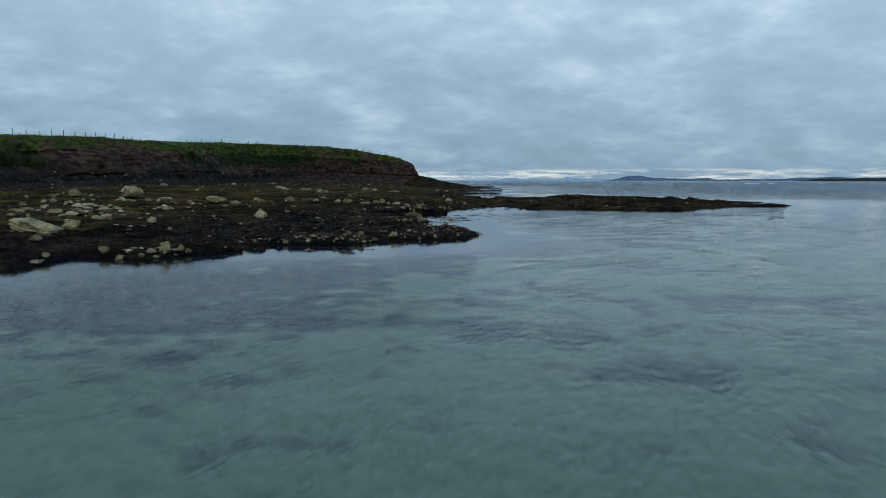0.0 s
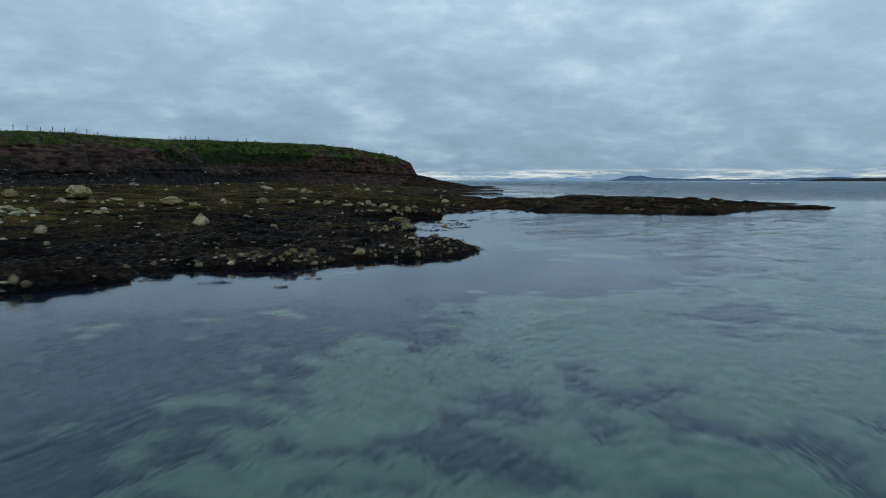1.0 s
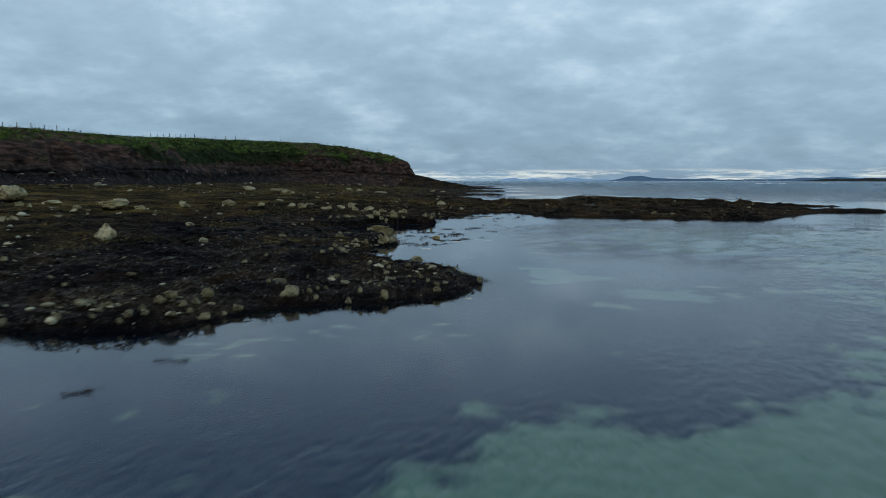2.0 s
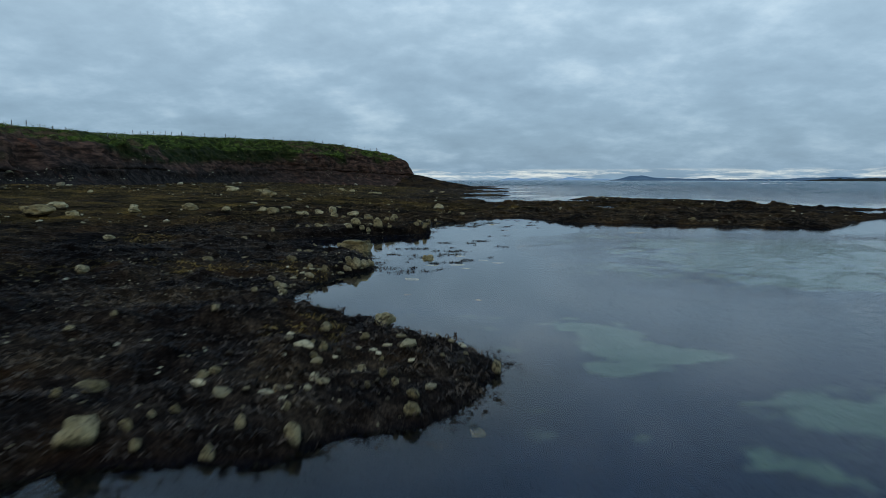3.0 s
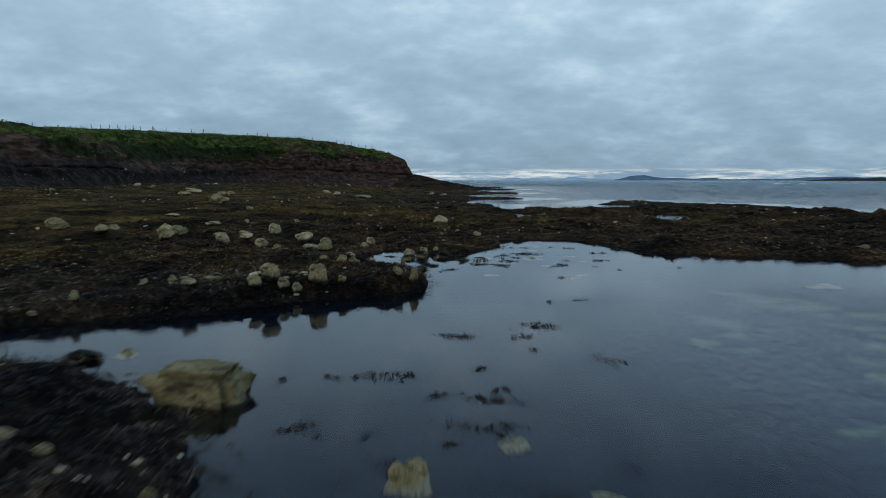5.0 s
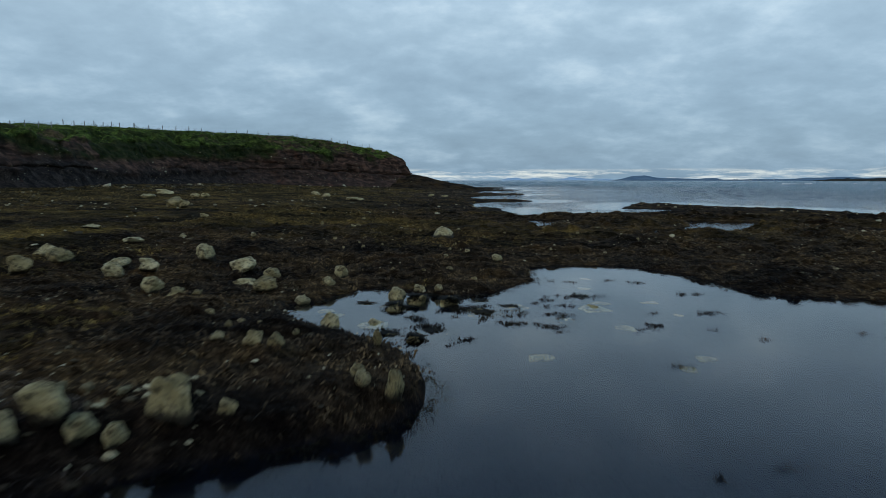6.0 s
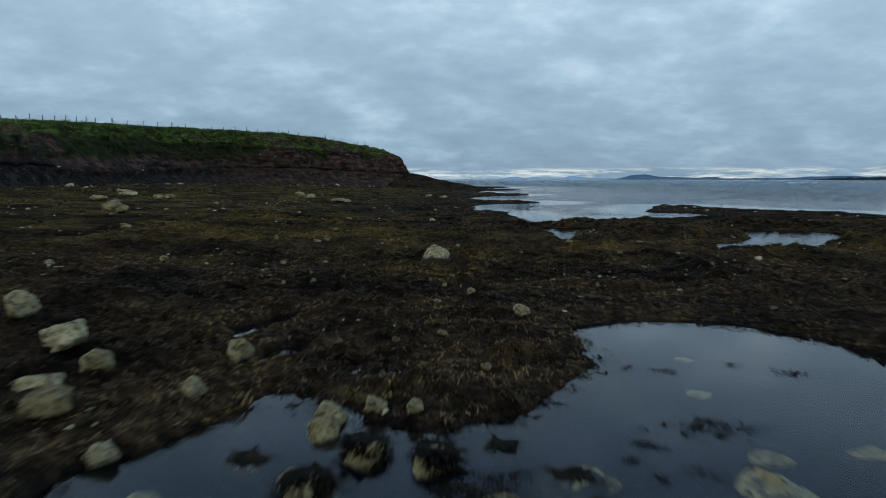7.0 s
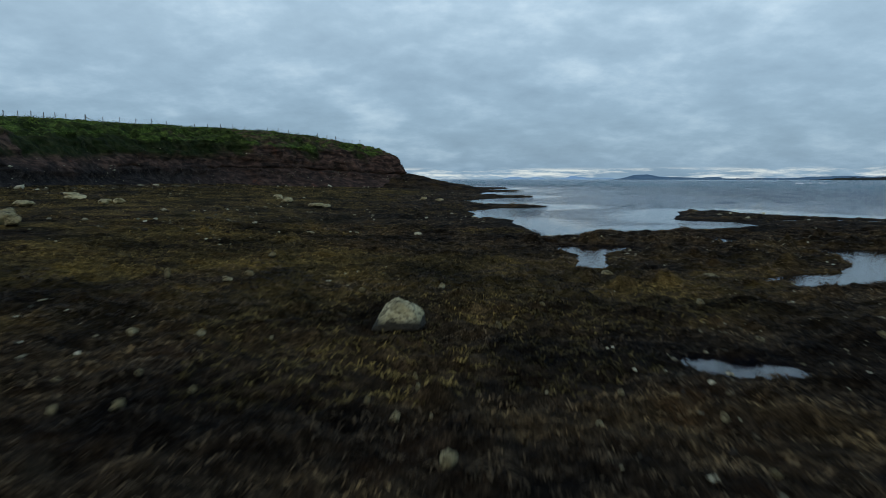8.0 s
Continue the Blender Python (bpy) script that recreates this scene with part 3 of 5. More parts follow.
opening = np.clip(0.10 + 0.9 * smooth(1.5, 15, WD) - 0.85 * smooth(calm_x + 2.0, calm_x - 1.5, WX) * smooth(26, 40, WY) * smooth(100, 80, WY), 0.04, 1)
opening = np.where((WY > 85) & (WY < 175) & (WX > 5) & (WX < 40), 0.5 * opening + 0.25, opening)
swell = smooth(12, 70, WD) * smooth(90, 170, WY)
turned_x, turned_y = WX * 0.94 + WY * 0.34, WY * 0.94 - WX * 0.34
WZ = swell * (0.34 * fbm(turned_x / 2.4, turned_y, 6.0, 3, 301, 0.6) + 0.36 * fbm(turned_x / 2.0, turned_y, 2.9, 2, 307)) * smooth(1600, 900, WY)
crest_a, crest_b = WX * 0.86 - WY * 0.5, WX * 0.5 + WY * 0.86
WZ = WZ + opening * smooth(120, 80, WY) * smooth(90, 60, WX) * (0.018 * fbm(crest_a, crest_b / 2.6, 1.5, 2, 311) + 0.012 * fbm(crest_a, crest_b / 2.2, 0.9, 1, 315))
sea = tagged(new("water", mesh_from("water", np.stack([WX, WY, WZ], -1).reshape(-1, 3), grid_faces(len(wy), len(wx)), WATER, True, (("open_sea", opening), ("chop", np.maximum(0.45 * smooth(1, 8, WD) * smooth(100, 125, WY), smooth(5, 40, WD) * (0.14 + 0.20 * smooth(24, 50, WY) + 0.21 * smooth(40, 100, WY) + 0.15 * smooth(120, 220, WY))))))),
    "clear shallow sea water, calm near the shore and rippled further out", "water", kind="structure")
sea.visible_shadow = False


# ---------------------------------------------------------------- the cliff
# Foot of the cliff in plan with the height of the turf above it.
FOOT = np.array([(-75, -20, 5.0), (-64, 40, 7.0), (-59, 75, 8.4), (-58, 92, 9.2), (-55, 104, 9.6), (-54, 125, 10.6), (-52, 150, 11.6), (-53, 172, 11.5), (-54, 196, 13.3), (-48, 220, 14.7), (-40, 235, 14.6),
                 (-26, 257, 15.1), (-15.5, 272, 13.9), (-10.2, 279.5, 12.4), (-10.5, 287, 11.5), (-24, 302, 11.0), (-60, 318, 11.0), (-150, 330, 11.0)])


def rounded(points, step, rounds=3):
    p = points
    for _ in range(rounds):
        q = np.empty((2 * len(p) - 2, p.shape[1]))
        q[0::2], q[1::2] = p[:-1] * 0.75 + p[1:] * 0.25, p[:-1] * 0.25 + p[1:] * 0.75
        p = np.vstack([p[:1], q, p[-1:]])
    s = np.r_[0, np.cumsum(np.hypot(*np.diff(p[:, :2], axis=0).T))]
    t = np.arange(0, s[-1], step)
    return np.stack([np.interp(t, s, p[:, k]) for k in range(p.shape[1])], 1), t


line, along = rounded(FOOT, 0.45)
tangent = np.gradient(line[:, :2], axis=0)
tangent /= np.linalg.norm(tangent, axis=1)[:, None]
outward = np.stack([tangent[:, 1], -tangent[:, 0]], 1)
# profile: metres outwards, share of the height (or metres where over the base), rows between
BASE = 2.2
KNOTS = [(7.0, -0.16), (4.0, -0.02), (2.6, 0.06), (1.7, 0.15), (1.0, 0.22), (0.6, 0.245), (0.5, 0.275), (0.2, 0.35), (-0.6, 0.50), (-1.6, 0.66), (-2.8, 0.77), (-3.6, 0.80), (-5.0, 0.86), (-8.0, 0.94), (-13.0, 1.0), (-30.0, 1.04), (-80.0, 1.05), (-170.0, 1.0)]
rows_u = []
for (ua, va), (ub, vb) in zip(KNOTS[:-1], KNOTS[1:]):
    n = int(np.clip(max(abs(ub - ua), 11 * abs(vb - va)) / 0.33, 2, 22))
    rows_u += [(ua + (ub - ua) * k / n, va + (vb - va) * k / n) for k in range(n)]
rows_u = np.array(rows_u + [KNOTS[-1]])
S, U = np.meshgrid(along, rows_u[:, 0], indexing="ij")
V = np.broadcast_to(rows_u[:, 1], S.shape)
top = line[:, 2][:, None]
top = top + 0.5 * fbm(S, 0 * S, 30, 3, 101)
CZ = BASE + V * (top - BASE)
face = smooth(-0.05, 0.15, V) * smooth(1.0, 0.8, V)
gully = 1.7 * fbm(S, CZ * 0.6, 14, 3, 111) + 0.95 * fbm(S, CZ * 1.4, 3.6, 4, 115) + 0.42 * fbm(S * 0.25, CZ * 2.2, 2.2, 4, 119)
slump = 0.9 * smooth(270, 225, S) * np.exp(-((V - 0.25) / 0.07) ** 2)
notch = 0.75 * smooth(-0.05, 0.45, fbm(S, 0 * S, 22, 3, 127) + 0.25 * smooth(200, 260, S)) * np.exp(-((V - 0.245) / 0.018) ** 2)
turf_line = 0.76 - 0.13 * smooth(240, 290, S) + 0.13 * fbm(S, V * 6, 11, 4, 141) + 0.05 * fbm(S, V * 20, 2.0, 3, 143)
lip = 1.0 * smooth(-0.25, 0.45, fbm(S, V * 8, 3.5, 3, 163)) * np.exp(-((V - turf_line - 0.03) / 0.04) ** 2)
layers = CZ / 0.62 + 0.5 * fbm(S, 0 * S, 20, 3, 165)
ledge = 0.22 * smooth(0.35, 0.65, layers - np.floor(layers)) * smooth(205, 260, S) + 0.10 * smooth(0.3, 0.7, layers - np.floor(layers))
off = U + slump - notch + lip - ledge * face + gully * face + 0.5 * fbm(S, U, 5, 3, 123) * (1 - face)
CX = line[:, 0][:, None] + outward[:, 0][:, None] * off
CY = line[:, 1][:, None] + outward[:, 1][:, None] * off
hummock = (-0.2 + 0.9 * fbm(CX, CY, 2.2, 4, 131)) * (0.25 + 0.75 * smooth(0.96, 0.88, V)) + 0.25 * fbm(CX, CY, 9, 2, 133) - 1.1 * smooth(0.78, 1.0, 1 - np.abs(fbm(S / 3.2, U, 2.6, 3, 137))) * smooth(-14, -9, U)
step = CZ / 0.75 + 1.1 * fbm(S, U * 0.5, 7, 3, 167)
fraction = step - np.floor(step)
tread = 0.75 * (smooth(0.55, 0.98, fraction) - fraction) * smooth(0.70, 0.78, V) * smooth(1.02, 0.95, V)
CZ = CZ + tread + 0.75 * fbm(S, 0 * S, 13, 4, 129) * smooth(0.0, 0.2, V) * smooth(0.7, 0.35, V) + hummock * smooth(0.68, 0.86, V) + 0.22 * fbm(S, V * 30, 2.0, 4, 135) * face
hanging = smooth(-0.30, 0.20, fbm(S, V * 14, 11, 5, 151, 0.6) + 0.25 * smooth(128, 112, S) + 0.45 * np.exp(-((S - 215) / 20) ** 2) - 0.5 * np.exp(-((S - 150) / 20) ** 2) - 0.35 * smooth(260, 300, S)) * smooth(0.36, 0.5, V)
# risers lose their green, so darker earth colour gives shade beneath turf lips
riser = smooth(0.50, 0.62, fraction) * smooth(1.0, 0.94, fraction) * smooth(0.70, 0.78, V) * smooth(1.0, 0.95, V)
turf = (1 - 0.75 * riser) * smooth(turf_line - 0.03, turf_line + 0.03, V) * (1 - 0.8 * smooth(0.1, 0.35, fbm(S, V * 14, 8, 4, 147, 0.6)) * smooth(0.88, 0.78, V))
rock = smooth(0.38, 0.16, V - 0.05 * smooth(250, 190, S) + 0.20 * fbm(S, V * 10, 9, 5, 155, 0.6))
cliff = tagged(new("cliff", mesh_from("cliff", np.stack([CX, CY, CZ], -1).reshape(-1, 3), grid_faces(*S.shape), CLIFF, True, (("turf", turf), ("rock", rock * (1 - 0.6 * smooth(225, 265, S))), ("scrub", 0.9 * hanging)))),
    "low red-brown earth cliff with dark rock foot and green turf top", "cliff", kind="structure")


def blades(x, y, z, count, length, width, lift, rng, lean=1.0):
    """Bent strips rising from each place: verts and quads. length, width: arrays of metres; lift: share of the length that rises."""
    n = len(x)
    ang = rng.uniform(0, 2 * np.pi, (n, count))
    ln = length[:, None] * rng.uniform(0.6, 1.3, (n, count))
    wd = width[:, None] * rng.uniform(0.7, 1.3, (n, count))
    ca, sa = np.cos(ang), np.sin(ang)
    ox, oy = x[:, None] + rng.normal(0, 0.3, (n, count)) * length[:, None], y[:, None] + rng.normal(0, 0.3, (n, count)) * length[:, None]
    up = lift * ln * rng.uniform(0.5, 1.4, (n, count))
    pts = []
    for f, h, w in ((0.0, -0.08, 0.55), (0.45, 0.95, 1.0), (1.0, 0.35 if lean > 0.7 else 1.9, 0.30)):
        for side in (-1, 1):
            pts.append(np.stack([ox + ca * ln * f * lean - sa * wd * w * side * 0.5, oy + sa * ln * f * lean + ca * wd * w * side * 0.5, z[:, None] + up * h], -1))
    v = np.stack(pts, 2).reshape(-1, 3)
    base = np.arange(n * count)[:, None] * 6
    faces = np.stack([base + [0, 1, 3, 2], base + [2, 3, 5, 4]], 1).reshape(-1, 4)
    return v, faces


def cliff_turf():
    """Tussocks along the brow and on the slopes."""
    rng = np.random.default_rng(11)
    cell = turf * (S > 60) * (S < 400) * smooth(-45, -20, U) * smooth(0.3, 0.5, V)
    flat = (cell * (1 - 0.9 * riser) * (0.06 + smooth(-0.15, 0.25, fbm(S / 2.4, U, 2.0, 3, 145)))).ravel()
    ids = rng.choice(flat.size, 36000, p=flat / flat.sum())
    x, y, z = (a.ravel()[ids] + rng.normal(0, 0.15, len(ids)) for a in (CX, CY, CZ))
    size = rng.uniform(0.16, 0.42, len(ids))
    return blades(x, y, z - 0.08, 3, size, size * 0.16, 0.45, rng, 0.8)


v, f = cliff_turf()
tagged(new("grass", mesh_from("grass", v, f, GRASS)), "rough green tussock grass over the cliff brow", "grass", kind="stuff")


# ---------------------------------------------------------------- fence on the hill
def hill_z(x, y):
    k = np.argmin((CX - x) ** 2 + (CY - y) ** 2)
    return CZ.ravel()[k]


def post_mesh(size, height):
    bm = bmesh.new()
    bmesh.ops.create_cube(bm, size=1)
    for v in bm.verts:
        v.co = (v.co.x * size, v.co.y * size, (v.co.z + 0.5) * (height + 0.35) - 0.35)
    bmesh.ops.bevel(bm, geom=[e for e in bm.edges], offset=size * 0.12, segments=1, affect="EDGES")
    return from_bmesh("post", bm, WOOD)


def rod_mesh(name, a, b, r, material, sides=5):
    bm = bmesh.new()
    a, b = Vector(a), Vector(b)
    bmesh.ops.create_cone(bm, cap_ends=True, segments=sides, radius1=r, radius2=r, depth=(b - a).length)
    bm.transform(Matrix.Translation((a + b) / 2) @ (b - a).to_track_quat("Z", "Y").to_matrix().to_4x4())
    return from_bmesh(name, bm, material)


def build_fence():
    fence = tagged(new("fence"), "grey wooden post and wire fence along the turf", "fence")
    stake, strainer = post_mesh(0.115, 0.98), post_mesh(0.2, 1.15)
    route, _ = rounded(np.array([(-73, 60.0), (-71, 103), (-69, 142), (-66, 181), (-66, 214)]), 3.6, 2)
    second, _ = rounded(np.array([(-66, 214.3), (-48, 241.0), (-30, 268), (-20, 284)]), 3.45, 1)
    stops = [tuple(p) for p in route[:-1]] + [tuple(p) for p in second]
    places = [(x, y, hill_z(x, y)) for x, y in stops]
    rng = random.Random(4)
    for k, (x, y, z) in enumerate(places):
        big = k in (len(route) - 1, 9, 0)
        ob = part("post", strainer if big else stake, fence)
        ob.matrix_basis = pose(x, y, z + 0.12, rng.uniform(-2, 2), rng.uniform(-3, 3), rng.uniform(0, 90))
        if big and k:
            part("strut", rod_mesh("strut", (x, y, z + 0.85), (x + 1.1, y + 1.4, z), 0.05, WOOD), fence)
    for h in (0.35, 0.55, 0.75, 0.92):
        bm = bmesh.new()
        for a, b in zip(places[:-1], places[1:]):
            a, b = Vector(a) + Vector((0, 0, h)), Vector(b) + Vector((0, 0, h))
            ret = bmesh.ops.create_cone(bm, segments=3, radius1=0.006, radius2=0.006, depth=(b - a).length)
            bmesh.ops.transform(bm, verts=ret["verts"], matrix=Matrix.Translation((a + b) / 2) @ (b - a).to_track_quat("Z", "Y").to_matrix().to_4x4())
        part("wire", from_bmesh("wire", bm, WIRE), fence)


build_fence()


# ---------------------------------------------------------------- boulders
def boulder_mesh(seed, sides=3, sharp=0.5):
    """A worn block of stone, about one metre across, lying on z = 0."""
    rng = np.random.default_rng(seed)
    bm = bmesh.new()
    bmesh.ops.create_icosphere(bm, subdivisions=sides, radius=0.5)
    planes = [(Vector(rng.normal(0, 1, 3)).normalized(), rng.uniform(0.24, 0.42)) for _ in range(15)]
    for v in bm.verts:
        n = v.co.normalized()
        r = 0.5
        for p, d in planes:
            c = n.dot(p)
            if c > 0.05:
                r = min(r, d / c)
        r = sharp * r + (1 - sharp) * 0.40
        r *= 1 + 0.30 * noise.noise(n * 1.5 + Vector((seed, 0, 0))) + 0.08 * noise.noise(n * 4.0 + Vector((0, seed, 0))) + 0.05 * noise.noise(n * 10 + Vector((0, 0, seed)))
        v.co = n * r
    co = np.array([v.co for v in bm.verts])
    lo, hi = co.min(0), co.max(0)
    for v in bm.verts:
        v.co = [(v.co[k] - (lo[k] + hi[k]) / 2) / (hi[k] - lo[k]) for k in range(3)]
        v.co.z += 0.5
    return from_bmesh("boulder", bm, STONE, True)


SHAPES = [boulder_mesh(s, 4, 1.0 if s % 3 else 0.75) for s in range(12)]
SMALL_SHAPES = [boulder_mesh(s, 3, 1.0 if s % 3 else 0.75) for s in range(12)]


def seat(x, y):
    return float(land(np.array([x]), np.array([y]))[0][0])


def place_boulders(rows, label, group, seed, sunk=0.2):
    rng = random.Random(seed)
    for x, y, w, h in rows:
        ob = new("boulder", (SHAPES if w > 0.5 else SMALL_SHAPES)[rng.randrange(12)])
        deep = h * sunk + 0.04
        g = seat(x, y)
        ob.matrix_basis = pose(x, y, g - deep, rng.uniform(-6, 6), rng.uniform(-6, 6), rng.uniform(-35, 35)) @ Matrix.Diagonal((w, w * rng.uniform(0.7, 1.0), h + deep, 1))
        tagged(ob, label, "boulder", group)


# x, y, width, height
SOUTH_BEACH = [(-18.82, 36.47, 1.09, 0.59), (-17.59, 31.24, 0.54, 0.28), (-17.00, 42.06, 0.66, 0.41), (-12.50, 49.59, 1.10, 0.76), (-29.71, 50.04, 1.03, 0.36), (-28.20, 52.39, 1.24, 0.25), (-25.32, 49.98, 1.10, 0.44),
               (-29.35, 59.71, 1.41, 0.43), (-27.42, 58.12, 0.74, 0.38), (-25.76, 56.83, 0.81, 0.23), (-23.01, 58.34, 0.65, 0.24), (-23.04, 60.82, 0.67, 0.25), (-32.91, 63.20, 0.90, 0.41), (-35.39, 63.58, 0.70, 0.41),
               (-31.53, 56.64, 0.54, 0.32), (-34.19, 58.38, 0.65, 0.38), (-35.83, 65.92, 0.63, 0.37)]
BELOW_CLIFF = [(-40.25, 78.05, 1.48, 0.88), (-40.58, 74.61, 0.71, 0.48), (-34.58, 79.67, 2.38, 1.41), (-32.92, 73.54, 1.05, 0.53), (-30.93, 71.24, 1.01, 0.34), (-29.88, 72.97, 0.69, 0.35), (-29.85, 77.30, 1.71, 0.37),
               (-25.38, 79.38, 1.38, 0.51), (-24.23, 69.68, 0.66, 0.28), (-25.61, 72.78, 0.69, 0.35), (-21.31, 82.07, 0.78, 0.40), (-36.29, 105.92, 0.75, 0.34)]
# stones strewn along the water's edge
SOUTH_EDGE = [(-13.52, 28.83, 0.59, 0.26), (-12.51, 28.04, 0.44, 0.25), (-14.86, 27.07, 0.30, 0.22), (-14.72, 26.13, 0.58, 0.13), (-11.02, 28.93, 0.50, 0.44), (-10.67, 29.59, 0.30, 0.29), (-10.4, 29.7, 0.26, 0.2), (-11.48, 28.52, 0.41, 0.18),
              (-11.67, 28.11, 0.22, 0.14), (-11.22, 28.39, 0.27, 0.14), (-9.05, 32.66, 0.26, 0.11), (-14.09, 37.38, 0.30, 0.18)]
NEAR_EDGE = [(-6.20, 35.23, 0.31, 0.14), (-4.90, 34.49, 0.18, 0.15), (-4.76, 34.77, 0.15, 0.12), (-4.64, 35.40, 0.28, 0.14), (-4.48, 35.51, 0.28, 0.16), (-3.92, 36.19, 0.32, 0.25), (-4.18, 35.40, 0.19, 0.13), (-3.67, 35.22, 0.28, 0.13),
             (-3.21, 35.98, 0.22, 0.13), (-6.23, 34.30, 0.23, 0.13), (-7.35, 34.36, 0.32, 0.12), (-5.56, 35.12, 0.15, 0.12), (-8.87, 34.31, 0.26, 0.09), (-4.66, 34.65, 0.15, 0.11), (-4.01, 35.32, 0.14, 0.09), (-4.21, 34.94, 0.18, 0.09),
             (-4.01, 35.68, 0.19, 0.13), (-5.03, 34.39, 0.12, 0.08), (-5.50, 34.30, 0.13, 0.07), (-3.38, 35.64, 0.13, 0.08)]
REEF_CORNER = [(-2.37, 37.28, 0.46, 0.29), (-1.94, 37.49, 0.15, 0.11), (-1.80, 37.77, 0.09, 0.08), (-1.74, 37.21, 0.17, 0.12), (-0.77, 37.58, 0.15, 0.15), (-0.16, 37.47, 0.22, 0.24), (-0.98, 37.18, 0.17, 0.13),
               (-11.43, 41.18, 0.20, 0.12), (-8.49, 38.25, 0.14, 0.07), (-7.82, 37.67, 0.14, 0.07), (-6.70, 38.78, 0.25, 0.07)]
FIRST_REEF = [(-1.64, 38.08, 0.13, 0.09), (-2.92, 38.72, 0.42, 0.16), (-3.08, 38.20, 0.12, 0.08), (-1.69, 39.14, 0.20, 0.12), (-1.55, 39.25, 0.16, 0.10), (-0.63, 38.78, 0.13, 0.10), (-0.33, 37.95, 0.08, 0.07),
              (-0.45, 40.19, 0.08, 0.07), (-0.50, 41.75, 0.21, 0.15), (-0.27, 39.98, 0.14, 0.11), (-0.36, 39.79, 0.12, 0.08), (0.32, 39.68, 0.17, 0.12), (0.55, 40.09, 0.08, 0.07), (0.47, 38.96, 0.09, 0.07),
              (0.66, 39.27, 0.12, 0.09), (0.83, 39.02, 0.10, 0.09), (1.06, 40.55, 0.08, 0.08), (1.06, 38.67, 0.17, 0.09), (1.06, 38.32, 0.21, 0.13), (2.23, 40.43, 0.17, 0.19), (0.46, 42.26, 0.41, 0.22),
              (0.22, 40.96, 0.16, 0.08), (-2.35, 41.77, 0.17, 0.09)]
REEF_EDGE = [(-2.39, 46.85, 0.22, 0.16), (-2.12, 44.88, 0.14, 0.11), (-4.00, 41.67, 0.13, 0.07), (-4.52, 41.24, 0.18, 0.07), (-2.95, 48.05, 0.20, 0.13), (-2.69, 45.45, 0.15, 0.11), (-2.7, 47.6, 0.20, 0.15),
             (-2.5, 50.8, 0.18, 0.13), (-3.38, 52.61, 0.29, 0.18), (-3.68, 53.46, 0.15, 0.11), (-3.53, 53.45, 0.12, 0.09), (-2.06, 50.65, 0.22, 0.24), (-1.15, 54.72, 0.12, 0.10), (-1.36, 55.13, 0.14, 0.13),
             (-3.63, 56.58, 0.50, 0.12), (-2.97, 56.29, 0.22, 0.08), (-4.07, 57.07, 0.21, 0.10), (-8.4, 49.3, 0.38, 0.2), (-5.8, 51.8, 0.36, 0.14), (-13.0, 60.6, 0.5, 0.2)]
# a heap of yellow stones on the corner of the reef
CORNER_HEAP = [(-1.30, 52.19, 0.36, 0.33), (-1.10, 52.49, 0.33, 0.24), (-1.53, 52.16, 0.23, 0.20), (-0.99, 52.80, 0.24, 0.20), (-0.94, 53.32, 0.19, 0.17), (-1.33, 52.67, 0.27, 0.21), (-1.61, 52.69, 0.21, 0.14),
               (-1.16, 52.92, 0.17, 0.12), (-1.01, 54.10, 0.13, 0.11), (-1.34, 52.07, 0.19, 0.13), (-1.2, 52.3, 0.2, 0.2), (-1.05, 53.0, 0.16, 0.14)]
COVE_STONES = [(-2.0, 67.1, 0.55, 0.44), (-3.12, 66.53, 0.50, 0.36), (-3.40, 66.3, 0.36, 0.25), (-2.80, 66.65, 0.34, 0.26), (-2.46, 66.75, 0.25, 0.24), (-1.41, 67.21, 0.22, 0.15), (0.39, 68.25, 0.28, 0.36), (0.02, 68.2, 0.22, 0.22),
               (-0.1, 68.5, 0.20, 0.13), (-6.85, 64.39, 0.23, 0.23), (-4.86, 65.83, 0.45, 0.21), (-5.63, 66.88, 0.25, 0.15), (-5.94, 65.90, 0.21, 0.14), (-7.28, 63.57, 0.19, 0.10), (-7.25, 60.93, 0.27, 0.12),
               (-10.12, 77.98, 0.74, 0.50)]
TIDE_EDGE = [(-6.7, 82.3, 0.62, 0.54), (-5.0, 80.7, 0.86, 0.46), (-4.5, 78.85, 0.92, 0.46), (-3.65, 77.6, 0.80, 0.38), (-3.87, 79.34, 0.48, 0.32), (-7.15, 78.95, 0.77, 0.36), (-8.08, 78.80, 0.55, 0.48), (-5.5, 75.2, 0.5, 0.36),
             (-5.0, 75.1, 0.45, 0.3), (-2.0, 80.3, 0.45, 0.38), (-2.1, 78.3, 0.38, 0.25), (-0.20, 77.9, 0.48, 0.40), (-4.95, 76.41, 0.25, 0.12), (-3.68, 73.52, 0.23, 0.13), (-2.66, 71.33, 0.18, 0.12),
             (-1.75, 69.56, 0.34, 0.21), (-1.42, 69.6, 0.28, 0.18), (-2.23, 71.87, 0.16, 0.10), (-1.49, 71.27, 0.14, 0.08), (-2.29, 69.62, 0.20, 0.11), (0.35, 78.0, 0.30, 0.18), (0.89, 77.82, 0.22, 0.16), (-2.61, 72.00, 0.15, 0.07),
             (-3.49, 71.94, 0.14, 0.06), (-8.89, 81.10, 0.65, 0.24)]
TIDE_BANK = [(-10.72, 80.95, 0.82, 0.42), (-14.16, 80.77, 0.70, 0.36), (-17.61, 83.39, 1.09, 0.57), (-11.96, 82.40, 0.76, 0.43), (0.37, 81.66, 0.16, 0.08), (-0.54, 80.98, 0.13, 0.07), (1.09, 84.97, 0.18, 0.09)]
